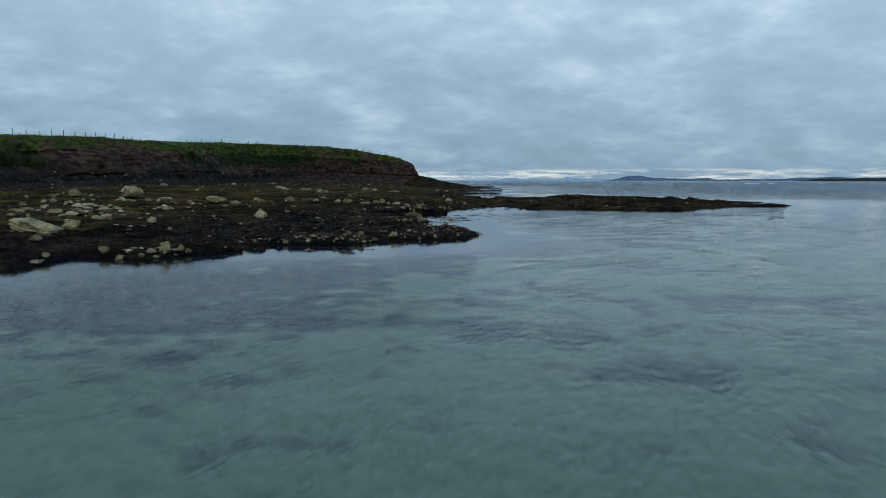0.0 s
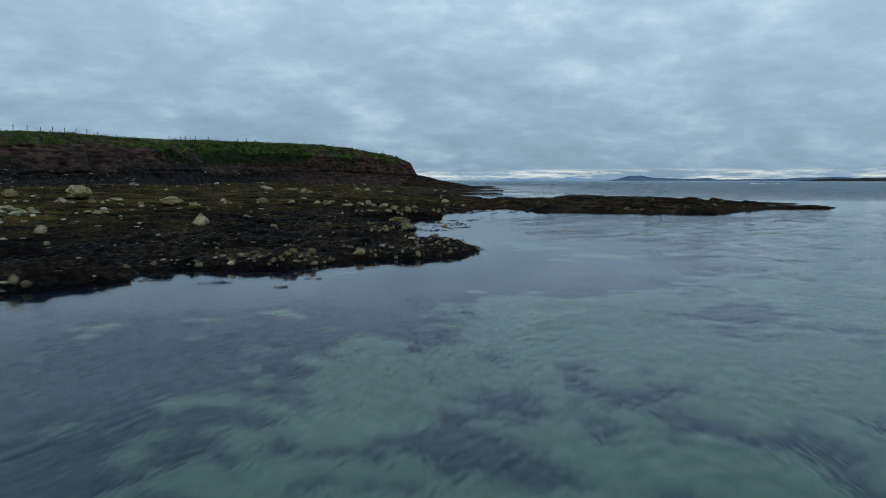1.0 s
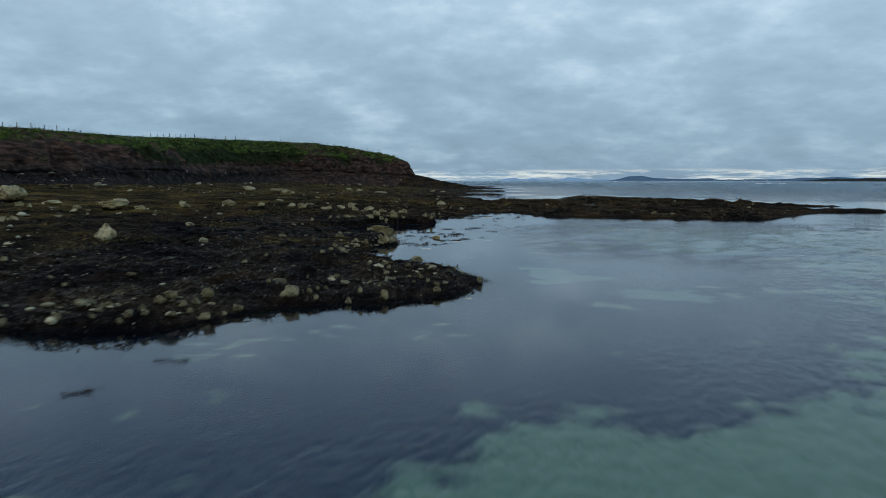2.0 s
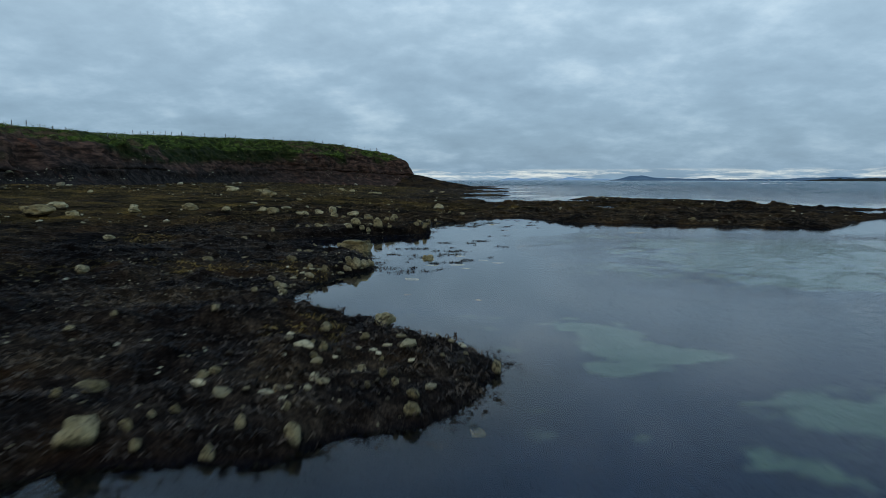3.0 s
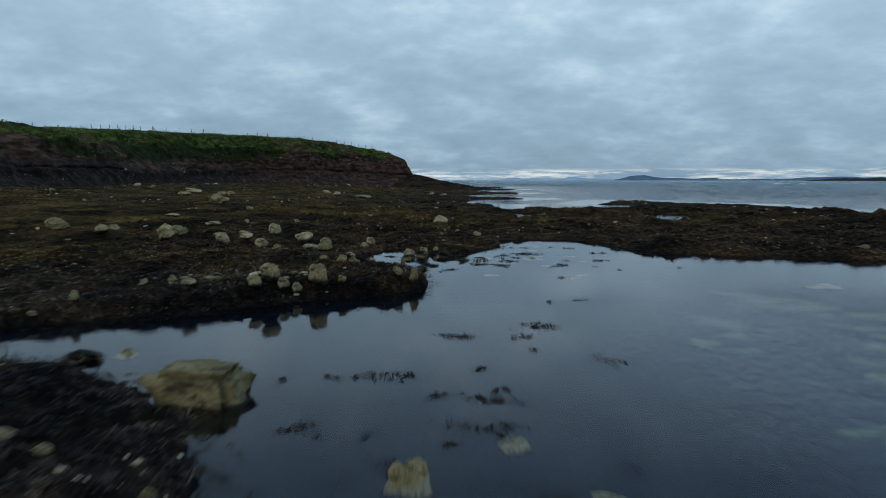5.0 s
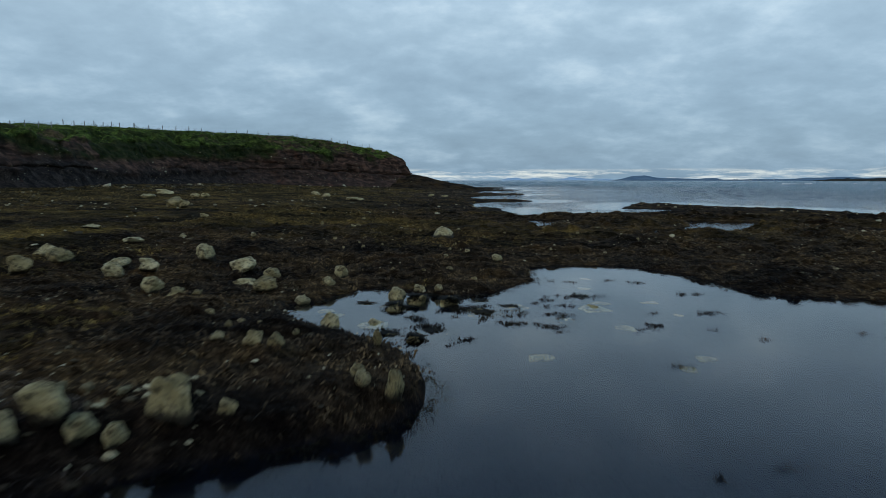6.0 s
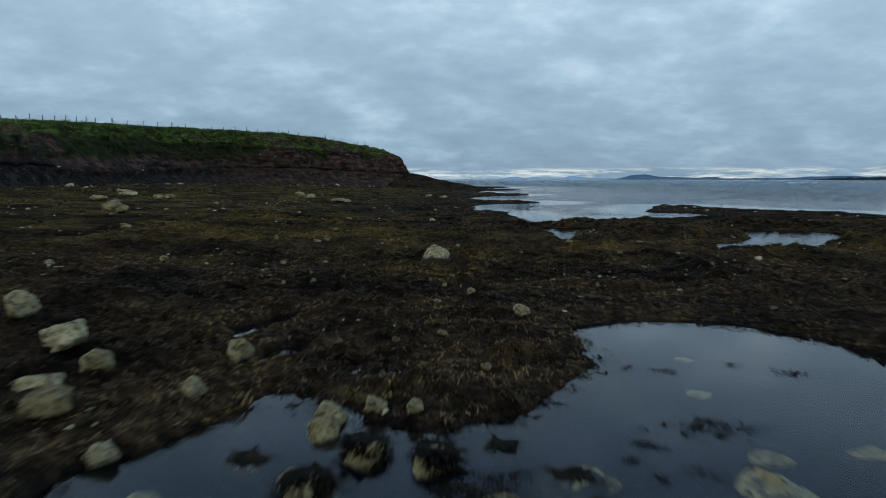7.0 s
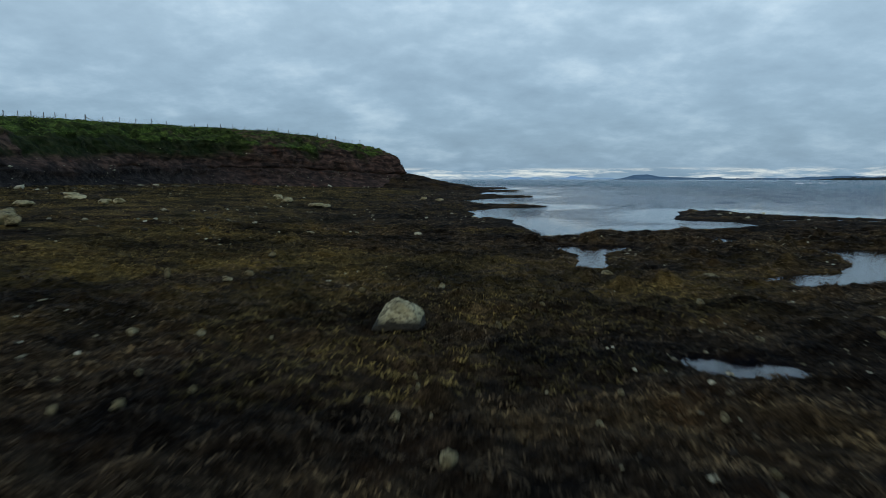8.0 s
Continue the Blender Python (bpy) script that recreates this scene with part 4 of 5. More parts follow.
UPPER_BEACH = [(2.81, 83.36, 0.38, 0.22), (1.88, 79.89, 0.18, 0.10), (1.19, 82.25, 0.23, 0.12), (1.91, 86.14, 0.20, 0.18), (1.23, 87.63, 0.15, 0.11), (2.89, 92.75, 0.13, 0.13), (1.76, 97.61, 0.21, 0.15),
               (1.42, 89.35, 0.07, 0.10), (1.49, 88.43, 0.07, 0.08), (-3.85, 99.68, 0.30, 0.17), (-3.88, 97.63, 0.29, 0.12), (-5.67, 98.15, 0.18, 0.31), (-3.68, 89.02, 0.16, 0.10), (-2.25, 87.82, 0.18, 0.11),
               (-1.52, 88.40, 0.10, 0.09), (9.97, 100.64, 0.65, 0.24), (7.06, 101.88, 0.40, 0.15), (7.83, 95.64, 0.19, 0.12), (5.27, 87.60, 0.12, 0.10), (4.26, 88.64, 0.09, 0.07), (3.73, 87.54, 0.11, 0.08),
               (-0.28, 97.08, 0.17, 0.12), (0.86, 88.00, 0.09, 0.10)]
REEF_FLAT = [(1.67, 87.80, 0.07, 0.10), (-4.13, 90.39, 0.13, 0.07), (-2.53, 89.11, 0.11, 0.07), (-1.36, 92.07, 0.09, 0.06), (4.03, 94.91, 0.13, 0.08), (7.82, 92.46, 0.17, 0.09), (9.98, 92.16, 0.17, 0.11), (5.26, 86.23, 0.12, 0.07),
             (-3.02, 87.72, 0.14, 0.10), (18.0, 77.4, 0.44, 0.2), (19.1, 76.2, 0.34, 0.18), (22.2, 116.2, 0.4, 0.22), (-22.8, 72.4, 2.0, 0.7), (-21.1, 73.2, 0.9, 0.36), (-7.53, 91.22, 0.30, 0.18), (-9.93, 89.02, 0.28, 0.14),
             (-11.25, 87.35, 0.83, 0.19), (-15.31, 92.12, 0.89, 0.18), (-4.05, 92.33, 0.23, 0.14), (-2.64, 91.93, 0.20, 0.11), (-12.91, 100.58, 0.58, 0.24), (-3.90, 102.61, 0.31, 0.16)]
FAR_BEACH = [(-19.2, 113.0, 1.5, 0.85), (-18.2, 112.0, 0.9, 0.6), (-14.4, 152.0, 1.25, 0.6), (-9.8, 143.5, 1.6, 0.4), (-8.9, 143.2, 0.9, 0.35), (-1.1, 175.0, 1.1, 0.55), (1.1, 171.0, 1.05, 0.42), (-28.4, 130.0, 1.5, 0.5),
             (-27.0, 139.3, 1.1, 0.46), (-25.9, 139.6, 1.0, 0.5), (-19.9, 79.0, 0.86, 0.34), (-18.0, 84.0, 0.9, 0.36), (-14.9, 83.6, 0.66, 0.3), (-26.5, 138.0, 0.8, 0.4), (-33, 146, 2.4, 0.6), (-17.4, 161, 1.2, 0.6), (-16.5, 158, 0.8, 0.4)]
more = random.Random(12)
for _ in range(14):
    y = more.uniform(44, 84)
    SOUTH_BEACH.append((-0.43 * y - more.uniform(-3, 9), y, more.uniform(0.3, 0.8), more.uniform(0.15, 0.35)))
place_boulders(SOUTH_BEACH + BELOW_CLIFF, "pale weathered boulder lying among dark seaweed on the beach", "boulders on the south beach", 1)
place_boulders(NEAR_EDGE + SOUTH_EDGE + REEF_CORNER, "cream-coloured stone half covered with wrack at the water's edge", "stones at the water's edge", 2)
place_boulders(CORNER_HEAP, "yellowish-cream stone in a heap on the corner of the reef", "heaped stones on the reef corner", 9)
place_boulders(FIRST_REEF + REEF_EDGE, "small pale stone showing through brown seaweed on the reef", "stones on the first reef", 3)
place_boulders(COVE_STONES, "buff limestone block resting beside the cove", "stones round the cove", 4)
place_boulders(TIDE_EDGE + TIDE_BANK, "rounded pale grey boulder beside the tide pool", "boulders by the tide pool", 5)
place_boulders(UPPER_BEACH + REEF_FLAT, "pale angular rock standing on seaweed-covered ground", "rocks on the reef flat", 6)
place_boulders(FAR_BEACH, "large whitish boulder on the olive upper beach", "boulders on the upper beach", 7)

# stones that stand in the water or lie under it: x, y, width, full height
WET_STONES = [(0.90, 56.10, 0.57, 0.55), (12.0, 69.3, 1.0, 0.62), (4.6, 76.1, 0.75, 0.46), (-1.40, 74.05, 0.52, 0.55), (-0.48, 74.16, 0.66, 0.52), (0.4, 77.0, 0.3, 0.35), (-0.2, 77.4, 0.5, 0.5), (-0.02, 70.40, 0.16, 0.3),
              (4.9, 76.9, 0.5, 0.34), (-4.3, 61.2, 0.45, 0.40), (2.02, 57.3, 0.42, 0.36), (-1.52, 75.33, 0.54, 0.32)]
SUNKEN_STONES = [(-0.31, 76.4, 0.44, 0.25), (-2.42, 76.5, 0.41, 0.25), (-1.72, 75.8, 0.41, 0.24), (1.04, 54.4, 0.5, 0.22), (1.91, 54.5, 0.52, 0.24), (2.86, 55.9, 0.37, 0.2), (3.38, 55.2, 0.44, 0.2), (2.18, 53.6, 0.30, 0.15), (0.52, 51.0, 0.5, 0.22), (4.85, 74.2, 0.48, 0.22), (6.21, 77.2, 0.47, 0.2),
                 (2.70, 71.6, 0.48, 0.22), (5.12, 71.0, 0.3, 0.2), (5.0, 79.3, 0.4, 0.2), (-1.6, 50.6, 0.24, 0.1), (-0.9, 50.7, 0.26, 0.1), (0.5, 48.3, 0.2, 0.08), (2.3, 47.6, 0.2, 0.08), (1.85, 38.2, 0.2, 0.12),
                 (5.6, 71.7, 0.34, 0.22), (6.4, 75.5, 0.25, 0.1), (5.4, 81.2, 0.35, 0.2)]
place_boulders(WET_STONES + SUNKEN_STONES, "pale stone standing in shallow clear water", "stones in the shallows", 8, 0.1)


def block_stone(x, y, w, d, h, turn):
    """A squared block with a pitted flat top."""
    bm = bmesh.new()
    bmesh.ops.create_cube(bm, size=1)
    bmesh.ops.bevel(bm, geom=list(bm.edges), offset=0.14, segments=2, affect="EDGES")
    bmesh.ops.subdivide_edges(bm, edges=list(bm.edges), cuts=4, use_grid_fill=True)
    for v in bm.verts:
        n = v.co.copy()
        v.co += n.normalized() * (0.11 * noise.noise(n * 2.2) + 0.09 * noise.noise(n * 4.6) + 0.05 * noise.noise(n * 10.0))
        v.co.x *= 1 + 0.12 * v.co.y
        v.co.z += 0.5
    ob = new("boulder", from_bmesh("boulder", bm, STONE, True))
    ob.matrix_basis = pose(x, y, min(seat(x, y), 0.02) - 0.08, 2, 1, turn) @ Matrix.Diagonal((w, d, h, 1))
    tagged(ob, "large squared yellowish limestone block with a flat pitted top", "boulder", "stones round the cove")


def layered_slab(x, y, w, d, h, turn):
    """A tilted slab of bedded stone, its layers standing out as ribs."""
    bm = bmesh.new()
    bmesh.ops.create_icosphere(bm, subdivisions=5, radius=0.5)
    for v in bm.verts:
        n = v.co.normalized()
        r = 0.5 / (abs(n.x) ** 5 + abs(n.y) ** 5 + abs(n.z) ** 5) ** 0.2
        r *= 1 + 0.16 * noise.noise(n * 1.8) + 0.06 * noise.noise(n * 5.0)
        v.co = n * r
        bed = math.sin(v.co.z * 34 + v.co.x * 6 + 2 * noise.noise(n * 2.4))
        v.co.x, v.co.y = v.co.x * (1 + 0.05 * bed), v.co.y * (1 + 0.08 * bed)
        v.co.z = (v.co.z + 0.5) * (1.0 - 0.45 * (v.co.x + 0.5))
    ob = new("boulder", from_bmesh("boulder", bm, STONE, True))
    ob.matrix_basis = pose(x, y, seat(x, y) - 0.12, 4, 6, turn) @ Matrix.Diagonal((w, d, h, 1))
    tagged(ob, "long pale slab of layered rock lying on the south beach", "boulder", "boulders on the south beach")


layered_slab(-20.0, 35.5, 2.1, 1.3, 0.98, 0)
block_stone(-2.15, 58.75, 1.22, 0.85, 0.72, -4)


def wedge_stone(x, y, w, d, h, turn):
    """A pale wedge of rock with three clear faces and worn edges."""
    cuts = [((-0.62, -0.25, 0.74), 0.27), ((0.34, -0.12, 0.93), 0.34), ((0.10, -0.90, 0.42), 0.30), ((0.85, -0.25, 0.46), 0.42), ((-0.92, 0.1, 0.38), 0.40), ((0.1, 0.9, 0.42), 0.36), ((0, 0, -1), 0.22)]
    cuts = [(Vector(n).normalized(), c) for n, c in cuts]
    bm = bmesh.new()
    bmesh.ops.create_icosphere(bm, subdivisions=5, radius=0.5)
    for v in bm.verts:
        n = v.co.normalized()
        r = sum((max(n.dot(p), 0.02) / c) ** 14 for p, c in cuts) ** (-1 / 14)
        r = min(r, 0.62) * (1 + 0.05 * noise.noise(n * 2.6) + 0.025 * noise.noise(n * 8) + 0.012 * noise.noise(n * 18))
        v.co = n * r
    co = np.array([v.co for v in bm.verts])
    lo, hi = co.min(0), co.max(0)
    for v in bm.verts:
        v.co = [(v.co[k] - (lo[k] + hi[k]) / 2) / (hi[k] - lo[k]) for k in range(3)]
        v.co.z += 0.5
    ob = new("boulder", from_bmesh("boulder", bm, STONE, True))
    ob.matrix_basis = pose(x, y, seat(x, y) - 0.1, 0, 0, turn) @ Matrix.Diagonal((w, d, h, 1))
    tagged(ob, "pale wedge-shaped boulder lying on brown seaweed", "boulder", "rocks on the reef flat")


wedge_stone(0.95, 93.0, 1.06, 0.85, 0.60, 0)


def weedy_rock(x, y, w, h, seed):
    """A rock at the waterline under a cap of hanging black weed."""
    g = min(seat(x, y), -0.05)
    thing = tagged(new("weedy_rock"), "low rock capped with hanging black seaweed in the pool", "rock", "weed-covered rocks in the pool")
    thing.matrix_basis = pose(x, y, g - 0.03, 0, 0, seed * 37 % 360)
    rock = part("rock", SHAPES[seed % len(SHAPES)], thing, "pale stone under the weed")
    rock.matrix_basis = Matrix.Diagonal((w, w * 0.85, h - g, 1))
    r = np.random.default_rng(seed)
    n = int(420 * w)
    ang, rad = r.uniform(0, 2 * np.pi, n), np.sqrt(r.uniform(0, 1, n)) * 0.48
    keep = np.cos(ang + seed) * rad / 0.48 + r.normal(0, 0.35, n) < 0.35
    ang, rad, n = ang[keep], rad[keep], int(keep.sum())
    px, py = np.cos(ang) * rad * w, np.sin(ang) * rad * w * 0.85
    pz = (h - g) * np.sqrt(np.clip(1 - (rad / 0.52) ** 2, 0.05, 1)) * 0.98
    size = r.uniform(0.10, 0.20, n)
    v, f = blades(px, py, pz, 5, size, size * 0.25, 0.12, r)
    part("seaweed", mesh_from("seaweed", v, f, BLACK), thing, "black hanging wrack")


for k, row in enumerate([(0.36, 76.7, 0.52, 0.24), (-0.12, 75.9, 0.6, 0.18), (1.14, 76.5, 0.52, 0.22), (0.45, 72.6, 0.4, 0.14), (1.9, 75.4, 0.9, 0.06), (-0.1, 73.1, 0.55, 0.06), (0.8, 73.5, 0.9, 0.05), (-4.8, 60.7, 0.55, 0.16),
                         (0.75, 77.8, 0.35, 0.06), (1.9, 77.0, 0.35, 0.05), (2.6, 76.2, 0.8, 0.04), (3.6, 74.6, 0.5, 0.03), (-0.9, 76.6, 0.3, 0.05)]):
    weedy_rock(*row, k + 5)


# ---------------------------------------------------------------- seaweed and small stones
def scatter(rng, n, xa, xb, ya, yb, keep):
    x, y = rng.uniform(xa, xb, n), rng.uniform(ya, yb, n)
    z, e = land(x, y)
    ok = keep(x, y, z, e)
    return x[ok], y[ok], z[ok], e[ok]


def add_stuff(name, verts, faces, material, label, category):
    return tagged(new(name, mesh_from(name, verts, faces, material, material not in (LOOSE, PALE))), label, category, kind="stuff")


rng = np.random.default_rng(3)
x, y, z, e = scatter(rng, 110000, -13, 27, 31, 122, lambda x, y, z, e: (z > 0.02) & (e > -0.1))
size = rng.uniform(0.07, 0.20, len(x))
olive = fbm(x, y, 6, 3, 201) + smooth(90, 108, y) * smooth(2, -8, x) * 0.55 + smooth(-3, -12, x) * 0.3 - 0.35 * smooth(68, 56, y) - 0.3 * smooth(-1, 3, x) > 0.35
low = y < 67 + 4 * fbm(x, y, 5, 2, 203)
for pick, name, material, label in ((low & ~olive, "wrack", SHADED_WRACK, "wet wrack matted over the first reef, darkened for shade between fronds"), (~low & ~olive, "wrack", WRACK, "dark brown bladder wrack lying over the reef"), (olive, "olive_wrack", OLIVE, "olive-brown wrack on the higher reef")):
    v, f = blades(x[pick], y[pick], z[pick] - 0.01, 5, size[pick], size[pick] * 0.15 + 0.005, 0.32, rng)
    add_stuff(name, v, f, material, label, "seaweed")
x, y, z, e = scatter(rng, 75000, -58, 48, 36, 230, lambda x, y, z, e: (z > 0.05) & ~((x > -13) & (x < 27) & (y < 122)))
size = rng.uniform(0.7, 1.4, len(x)) * (0.2 + 0.35 * smooth(95, 190, y) + 0.2 * smooth(-13, -40, x))
olive = fbm(x, y, 9, 3, 205) + smooth(4, 20, e) * 0.75 > 0.30
for pick, name, material, label in ((~olive, "wrack", WRACK, "dark brown wrack covering the far reef"), (olive, "olive_wrack", OLIVE, "olive and rust-brown wrack over the upper beach")):
    v, f = blades(x[pick], y[pick], z[pick] - 0.02, 3, size[pick], size[pick] * 0.13, 0.18, rng)
    add_stuff(name, v, f, material, label, "seaweed")

# a fringe of loose weed where the reef meets the water
x, y, z, e = scatter(rng, 260000, -13, 30, 24, 124, lambda x, y, z, e: (e > -0.55 + 0.5 * rng.random(len(x))) & (e < 0.03))
size = rng.uniform(0.10, 0.22, len(x))
v, f = blades(x, y, np.maximum(z, -0.02), 4, size, size * 0.16, 0.16, rng)
add_stuff("wrack", v, f, BLACK, "black weed fringe along the edge of the reef", "seaweed")

x, y, z, e = scatter(rng, 45000, -16, -1.5, 22, 38, lambda x, y, z, e: (e > -1.3) & (e < -0.3) & (fbm(x, y / 0.5, 0.9, 3, 219) > 0.32))
size = rng.uniform(0.06, 0.14, len(x))
v, f = blades(x, y, np.full(len(x), -0.012), 2, size, size * 0.2, 0.25, rng)
add_stuff("floating_weed", v, f, BLACK, "strands of black weed afloat along the south shore", "seaweed")

# fronds that stand up through the surface of the shallows: centre, spread, number
COVE_FRONDS = [(1.1, 54.5, 0.25, 0.12, 25), (1.95, 54.7, 0.3, 0.12, 40), (0.9, 56.3, 0.2, 0.1, 25), (2.0, 57.5, 0.4, 0.15, 50), (0.9, 52.5, 1.6, 1.2, 45), (1.5, 57.0, 1.8, 1.5, 60), (2.2, 61.0, 2.0, 1.2, 45), (1.6, 62.3, 1.0, 0.25, 60), (-0.3, 57.2, 0.7, 0.35, 50), (-0.6, 59.6, 0.8, 0.3, 45),
               (0.2, 59.8, 0.8, 0.3, 40), (1.7, 58.6, 0.8, 0.3, 70), (2.0, 55.6, 0.35, 0.2, 40), (0.4, 52.6, 0.35, 0.5, 50), (0.0, 55.0, 0.5, 0.3, 30), (3.0, 63.5, 0.5, 0.2, 25),
               (-5.6, 31.0, 0.6, 0.3, 25), (-4.0, 30.2, 0.5, 0.3, 20), (-3.2, 32.0, 0.8, 0.3, 25)]
POOL_FRONDS = [(4.5, 66.0, 2.5, 2.0, 35), (5.0, 76.0, 3.0, 2.0, 80), (7.0, 71.0, 2.5, 2.0, 30), (4.0, 77.5, 1.2, 0.8, 120), (6.0, 73.5, 1.8, 0.8, 70), (1.8, 75.2, 1.2, 0.8, 220),
               (0.6, 74.6, 0.7, 0.5, 80), (5.5, 80.5, 1.6, 0.8, 70), (1.67, 75.7, 0.5, 0.2, 90), (2.65, 74.1, 0.5, 0.2, 60), (3.6, 75.2, 0.45, 0.2, 50), (6.7, 75.2, 0.35, 0.25, 40), (7.1, 77.9, 0.4, 0.2, 40), (0.7, 73.8, 0.35, 0.15, 60), (-0.1, 73.4, 0.3, 0.15, 50), (1.2, 72.6, 0.4, 0.4, 40), (-0.2, 72.6, 0.5, 0.4, 30), (3.2, 73.8, 0.8, 0.4, 50)]
xs, ys = [], []
for cx, cy, a, b, n in COVE_FRONDS + POOL_FRONDS:
    for _ in range(max(2, n // 12)):
        mx, my, long = rng.normal(cx, a * 0.6), rng.normal(cy, b * 0.6), rng.gamma(2.0, 0.035) + 0.03
        xs.append(rng.normal(mx, long * 0.9, int(long * 220)))
        ys.append(rng.normal(my, long * 0.7, int(long * 220)) + rng.normal(0, 0.5) * (xs[-1] - mx))
x, y = np.concatenate(xs), np.concatenate(ys)
z, e = land(x, y)
ok = z < -0.02
x, y = x[ok], y[ok]
size = rng.uniform(0.03, 0.10, len(x))
v, f = blades(x, y, np.full(len(x), -0.012), 3, size, size * 0.13, 0.55, rng)
add_stuff("floating_weed", v, f, BLACK, "black weed fronds breaking the calm surface of the shallows", "seaweed")


def pebble_field(x, y, z, size, rng, simple=False):
    """Little stones, each with an outline of its own."""
    t = (1 + 5 ** 0.5) / 2
    ico = np.array([(-1, t, 0), (1, t, 0), (-1, -t, 0), (1, -t, 0), (0, -1, t), (0, 1, t), (0, -1, -t), (0, 1, -t), (t, 0, -1), (t, 0, 1), (-t, 0, -1), (-t, 0, 1)]) / 1.9
    tri = np.array([(0, 11, 5), (0, 5, 1), (0, 1, 7), (0, 7, 10), (0, 10, 11), (1, 5, 9), (5, 11, 4), (11, 10, 2), (10, 7, 6), (7, 1, 8), (3, 9, 4), (3, 4, 2), (3, 2, 6), (3, 6, 8), (3, 8, 9), (4, 9, 5), (2, 4, 11), (6, 2, 10), (8, 6, 7), (9, 8, 1)])
    if simple:
        ico = np.array([(1, 0, 0), (0, 1, 0), (-1, 0, 0), (0, -1, 0), (0, 0, 1), (0, 0, -1)], float)
        tri = np.array([(0, 1, 4), (1, 2, 4), (2, 3, 4), (3, 0, 4), (1, 0, 5), (2, 1, 5), (3, 2, 5), (0, 3, 5)])
    n, k = len(x), len(ico)
    wob = rng.uniform(0.6, 1.2, (n, k, 1))
    scale = np.stack([size * rng.uniform(0.4, 0.75, n), size * rng.uniform(0.25, 0.5, n), size * rng.uniform(0.14, 0.36, n)], -1)
    turn = rng.uniform(0, 2 * np.pi, n)
    p = ico[None] * wob * scale[:, None]
    c, s = np.cos(turn)[:, None], np.sin(turn)[:, None]
    q = np.stack([p[..., 0] * c - p[..., 1] * s + x[:, None], p[..., 0] * s + p[..., 1] * c + y[:, None], p[..., 2] + z[:, None]], -1)
    return q.reshape(-1, 3), (np.arange(n)[:, None, None] * k + tri[None]).reshape(-1, 3)


x, y, z, e = scatter(rng, 6500, -14, 20, 31, 112, lambda x, y, z, e: (z > 0.03) & (fbm(x, y, 5, 3, 211) > 0.0 + 0.35 * smooth(64, 84, y)))
v, f = pebble_field(x, y, z + 0.015, np.minimum(rng.gamma(2.0, 0.038, len(x)) + 0.03, 0.17), rng)
add_stuff("beach_stones", v, f, LOOSE, "small pale stones scattered through the seaweed", "stones")
x, y, z, e = scatter(rng, 34000, -13, 26, 31, 118, lambda x, y, z, e: (z > 0.03) & (fbm(x, y, 3, 3, 215) > -0.15) & ((y < 78) | (x > 6)))
v, f = pebble_field(x, y, z + 0.035, rng.gamma(2.0, 0.012, len(x)) + 0.025, rng, True)
add_stuff("shell_grit", v, f, LOOSE, "pale shell grit and pebbles caught between fronds of wrack", "stones")
x, y, z, e = scatter(rng, 6500, -58, 46, 36, 230, lambda x, y, z, e: (z > 0.1) & (fbm(x, y, 12, 3, 213) > 0.05 - 0.3 * smooth(35, 50, e)) & ~((x > -14) & (x < 20) & (y < 112)))
v, f = pebble_field(x, y, z + 0.06, np.minimum(rng.gamma(1.8, 0.08, len(x)) + 0.08, 0.4), rng)
add_stuff("beach_stones", v, f, LOOSE, "pale stones scattered over the upper beach", "stones")
# broken rows of little stones along the reef's edges: from, to, spread, number
strewn = []
for ax, ay, bx, by, spread, count in ((-7.0, 34.8, -4.0, 35.8, 0.35, 30), (-12.6, 28.3, -10.6, 29.3, 0.35, 18), (-2.6, 49.6, -1.2, 52.6, 0.35, 18), (-2.8, 46.4, -2.6, 49.6, 0.3, 16), (-6.4, 66.6, -1.6, 68.0, 0.25, 30),
                                      (-1.0, 39.0, 1.6, 41.0, 0.8, 26), (-9.2, 34.6, -7.4, 34.6, 0.25, 10), (-1.4, 52.0, -1.0, 53.4, 0.2, 24), (6, 86, 21, 96, 4.0, 24)):
    u = rng.random(count)
    w = 0.08 + np.minimum(rng.exponential(0.06, count), 0.22)
    strewn.append(np.stack([ax + (bx - ax) * u + rng.normal(0, spread * 0.5, count), ay + (by - ay) * u + rng.normal(0, spread, count), w]))
x, y, w = np.hstack(strewn)
z, e = land(x, y)
x, y, z, w = x[z > 0], y[z > 0], z[z > 0], w[z > 0]
v, f = pebble_field(x, y, z + 0.2 * w, w * 1.2, rng)
add_stuff("edge_stones", v, f, PALE, "small cream stones strewn along the edges of the reef", "stones")
# slabs fallen along the foot of the cliff, and stones below them on the south beach
k = (rng.uniform(120, 340, 90) / 0.45).astype(int)
far = rng.uniform(5.5, 10.5, 90)
x, y = line[k, 0] + outward[k, 0] * far, line[k, 1] + outward[k, 1] * far
v, f = pebble_field(x, y, land(x, y)[0] + 0.08, 0.4 + np.minimum(rng.exponential(0.4, 90), 1.3), rng)
add_stuff("fallen_slabs", v, f, LOOSE, "grey-brown slabs of fallen rock under the cliff", "stones")
y = rng.uniform(44, 84, 60)
x = -0.43 * y - rng.uniform(-3, 9, 60)
v, f = pebble_field(x, y, land(x, y)[0] + 0.08, rng.uniform(0.3, 0.9, 60), rng)
add_stuff("beach_stones", v, f, LOOSE, "weathered stones lying on the south beach", "stones")
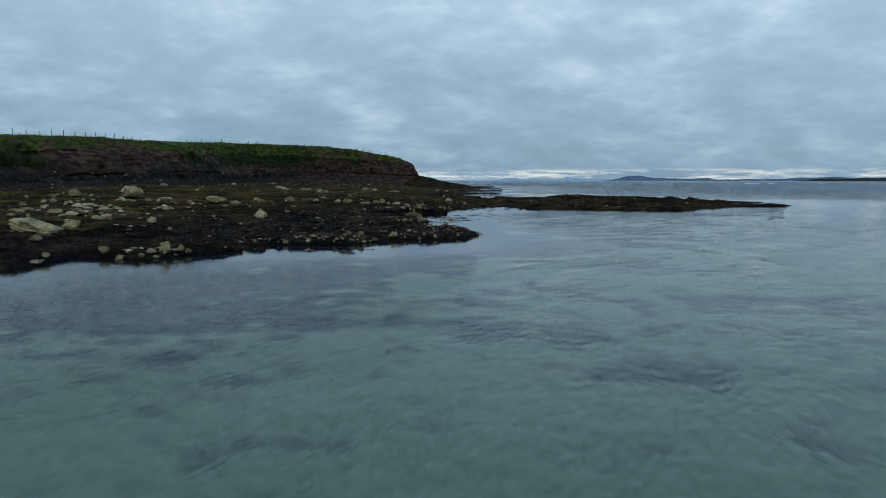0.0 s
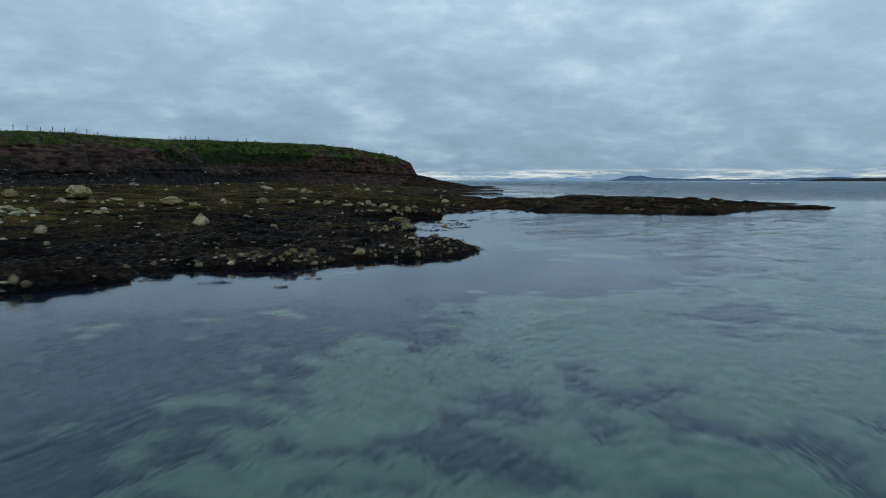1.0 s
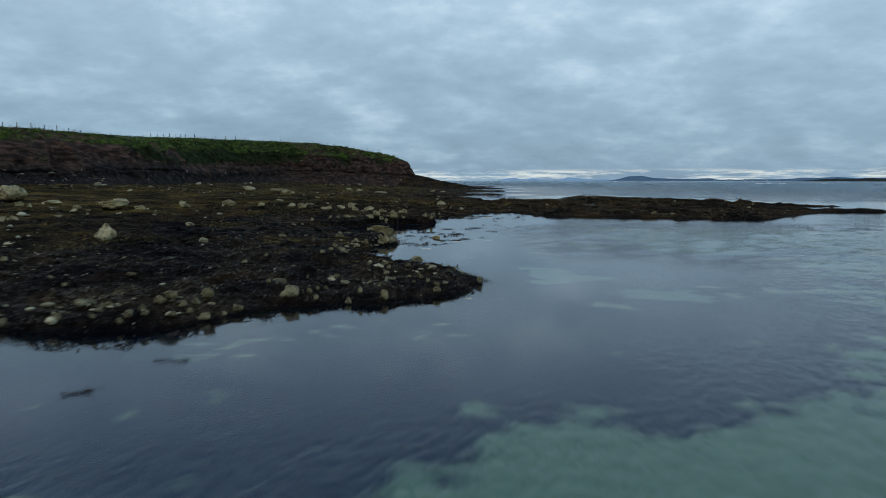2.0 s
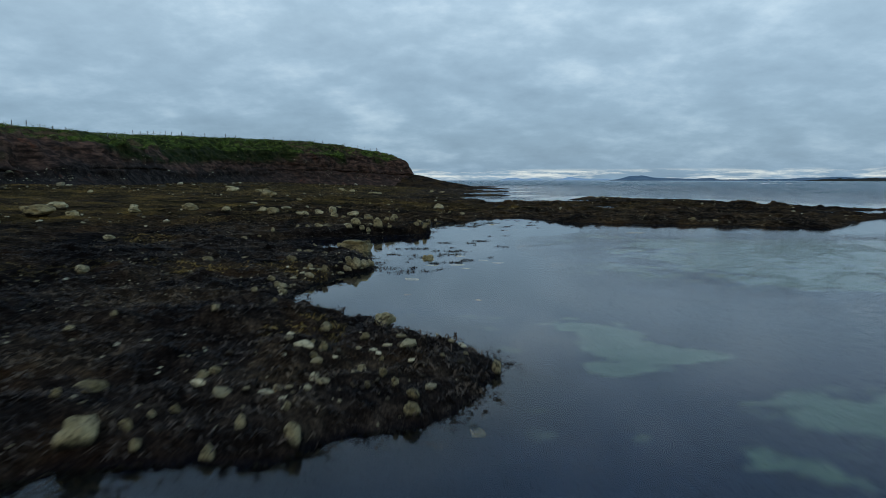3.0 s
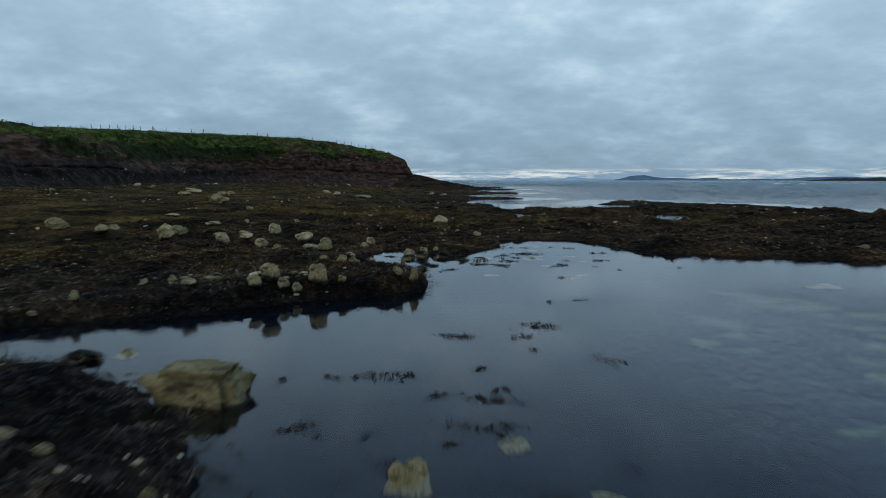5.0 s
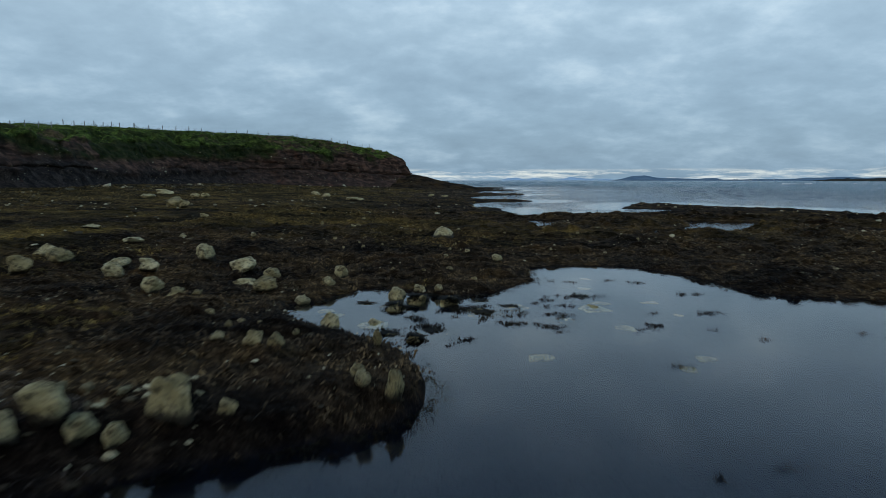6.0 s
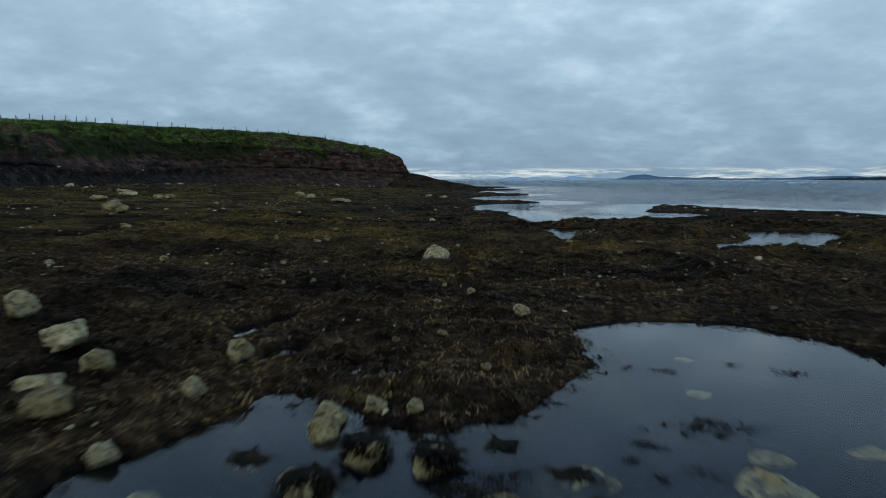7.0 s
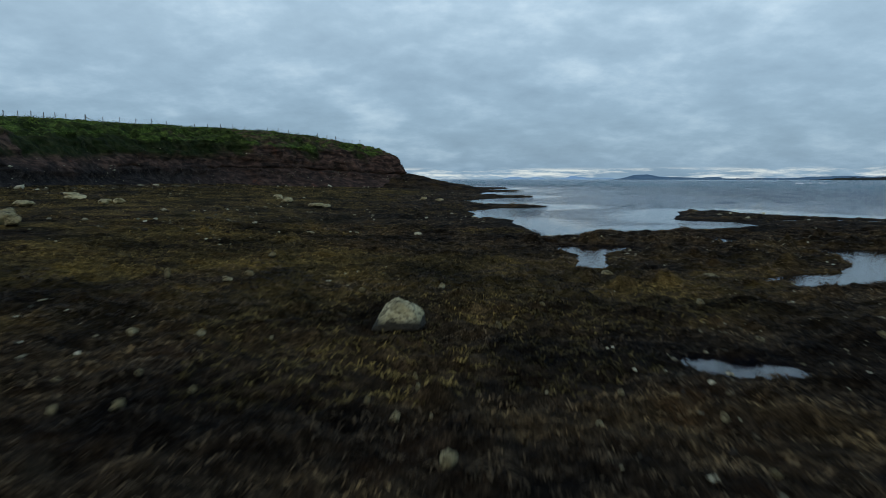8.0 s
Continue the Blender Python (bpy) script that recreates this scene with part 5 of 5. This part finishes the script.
# scree at the foot of the cliff and stones stuck in its face
chance = smooth(0.02, 0.1, V) * (0.5 + smooth(0.32, 0.24, V)) * smooth(0.7, 0.5, V) * (S > 60) * (S < 400) * (0.08 + smooth(0.0, 0.4, fbm(S, V * 12, 8, 3, 161)))
pick = rng.choice(S.size, 2600, p=(chance / chance.sum()).ravel())
x, y, z = CX.ravel()[pick], CY.ravel()[pick], CZ.ravel()[pick]
v, f = pebble_field(x, y, z, rng.gamma(1.6, 0.09, len(x)) + 0.07, rng, True)
add_stuff("scree", v, f, LOOSE, "loose stones on and under the earth cliff", "stones")


# ---------------------------------------------------------------- far shores
RIDGES = {}


def ridge(name, xa, xb, y, heights, depth, material, label, rough=0.12, seed=0):
    """A far hill: a rounded bank whose crest follows the given heights from end to end."""
    u = np.linspace(0, 1, 160)
    crest = np.interp(u, np.linspace(0, 1, len(heights)), heights)
    crest = crest * (1 + rough * fbm(u * 40, 0 * u, 3.0, 4, seed))
    w = np.linspace(-1, 1, 17)
    X = (xa + (xb - xa) * u)[:, None] + 0 * w
    Y = y + depth * w[None] + 0 * u[:, None]
    Z = crest[:, None] * np.cos(w * np.pi / 2)[None] ** 0.8 - 0.5
    Z = Z + crest[:, None] * 0.15 * fbm(X / depth * 3, Y / depth * 3, 1.0, 3, seed + 5)
    me = mesh_from(name, np.stack([X, Y, Z], -1).reshape(-1, 3), grid_faces(160, 17), material)
    RIDGES[label] = (X, Y, Z)
    return tagged(new(name, me), label, "hill", kind="structure")


# distance haze is mixed into these two colours, paler for the farther hills
HAZE_TINTED_LAND = far_material("haze_tinted_land", (0.115, 0.175, 0.225), (0.17, 0.235, 0.285), 0.025)
HAZE_TINTED_HILLS = far_material("haze_tinted_hills", (0.42, 0.56, 0.68), (0.46, 0.60, 0.71), 0.003)
SKERRY = far_material("dark_skerry_rock", (0.03, 0.032, 0.03), (0.07, 0.07, 0.055), 0.15)
FOAM = plain("white_surf", (0.75, 0.8, 0.82), 0.9)
K = 1 / 1254.7


def across(px, dist):
    """Sideways metres at a distance ahead for a bearing given on the 1568-wide picture plane of a level view."""
    return (px - 784) * K * dist


ridge("backdrop", across(1079, 3000), across(1262, 3000), 3000, [1, 9, 17, 20.5, 19.5, 13, 10.5, 10.5, 10, 10.5, 8.5, 8, 11, 10.5, 3], 120, HAZE_TINTED_LAND, "low headland across the water, coloured blue-grey for haze", 0.06, 3)
ridge("backdrop", across(1235, 2600), across(1640, 2600), 2600, [1, 4.5, 5, 5.5, 7, 9, 10, 11, 12, 12, 13, 14, 14, 15], 160, HAZE_TINTED_LAND, "low wooded coast across the water", 0.22, 7)
ridge("backdrop", across(880, 4500), across(1080, 4500), 4500, [2, 14, 16, 5, 17, 4, 3, 8, 20, 16, 9, 6, 10, 4], 120, HAZE_TINTED_HILLS, "faint hazy mountains on the horizon", 0.06, 9)
ridge("skerry", across(1400, 1700), across(1640, 1700), 1700, [1.0, 3.0, 6.2, 6.0, 5.6, 7.4, 6.6, 5.6, 4.0, 2.5], 20, SKERRY, "low dark skerry awash in the sea", 0.25, 13)


def surf(px_a, px_b, dist, height, seed):
    r = np.random.default_rng(seed)
    n = 90
    x, y = r.uniform(across(px_a, dist), across(px_b, dist), n), dist + r.normal(0, 1.2, n)
    v, f = pebble_field(x, y, np.full(n, 0.1), r.uniform(0.6, 1.6, n) * height, r)
    add_stuff("surf", v, f, FOAM, "white surf breaking by the skerry", "surf")


surf(1318, 1342, 560, 1.0, 1)
surf(1352, 1368, 600, 0.6, 2)
surf(1430, 1470, 600, 0.5, 3)


# ---------------------------------------------------------------- houses across the water
def far_house(px, w, seed):
    """A small white house with a grey gabled roof."""
    X, Y, Z = RIDGES["low wooded coast across the water"]
    k = np.argmin((X - across(px, 2500)) ** 2 + (Z - 2.0) ** 2 * 30 + np.maximum(Y - 2580, 0) ** 2)
    x, y, z = X.ravel()[k], Y.ravel()[k], Z.ravel()[k]
    h = 2.6
    house = tagged(new("house"), "small white rendered house on the far wooded shore", "house", "houses across the water")
    house.matrix_basis = pose(x, y, z - 0.4, 0, 0, seed * 31 % 60 - 30)
    bm = bmesh.new()
    bmesh.ops.create_cube(bm, size=1)
    for v in bm.verts:
        v.co = (v.co.x * w, v.co.y * 6, (v.co.z + 0.5) * h)
    part("wall", from_bmesh("wall", bm, RENDERED), house)
    bm = bmesh.new()
    ring = [[bm.verts.new((sx * w * 0.52, yy, zz)) for yy, zz in ((-3.3, h), (3.3, h), (0, h + 2.4))] for sx in (-1, 1)]
    for a, b in ((0, 1), (1, 2), (2, 0)):
        bm.faces.new((ring[0][a], ring[0][b], ring[1][b], ring[1][a]))
    bm.faces.new(ring[0])
    bm.faces.new(ring[1][::-1])
    bmesh.ops.recalc_face_normals(bm, faces=bm.faces)
    part("roof", from_bmesh("roof", bm, SLATE), house)


RENDERED, SLATE = plain("white_render", (0.8, 0.82, 0.82), 0.9), plain("grey_slate", (0.10, 0.11, 0.12), 0.8)
for k, px in enumerate((1268, 1282, 1288, 1306, 1319, 1347)):
    far_house(px, (5, 6, 5, 6, 4, 4)[k], k)
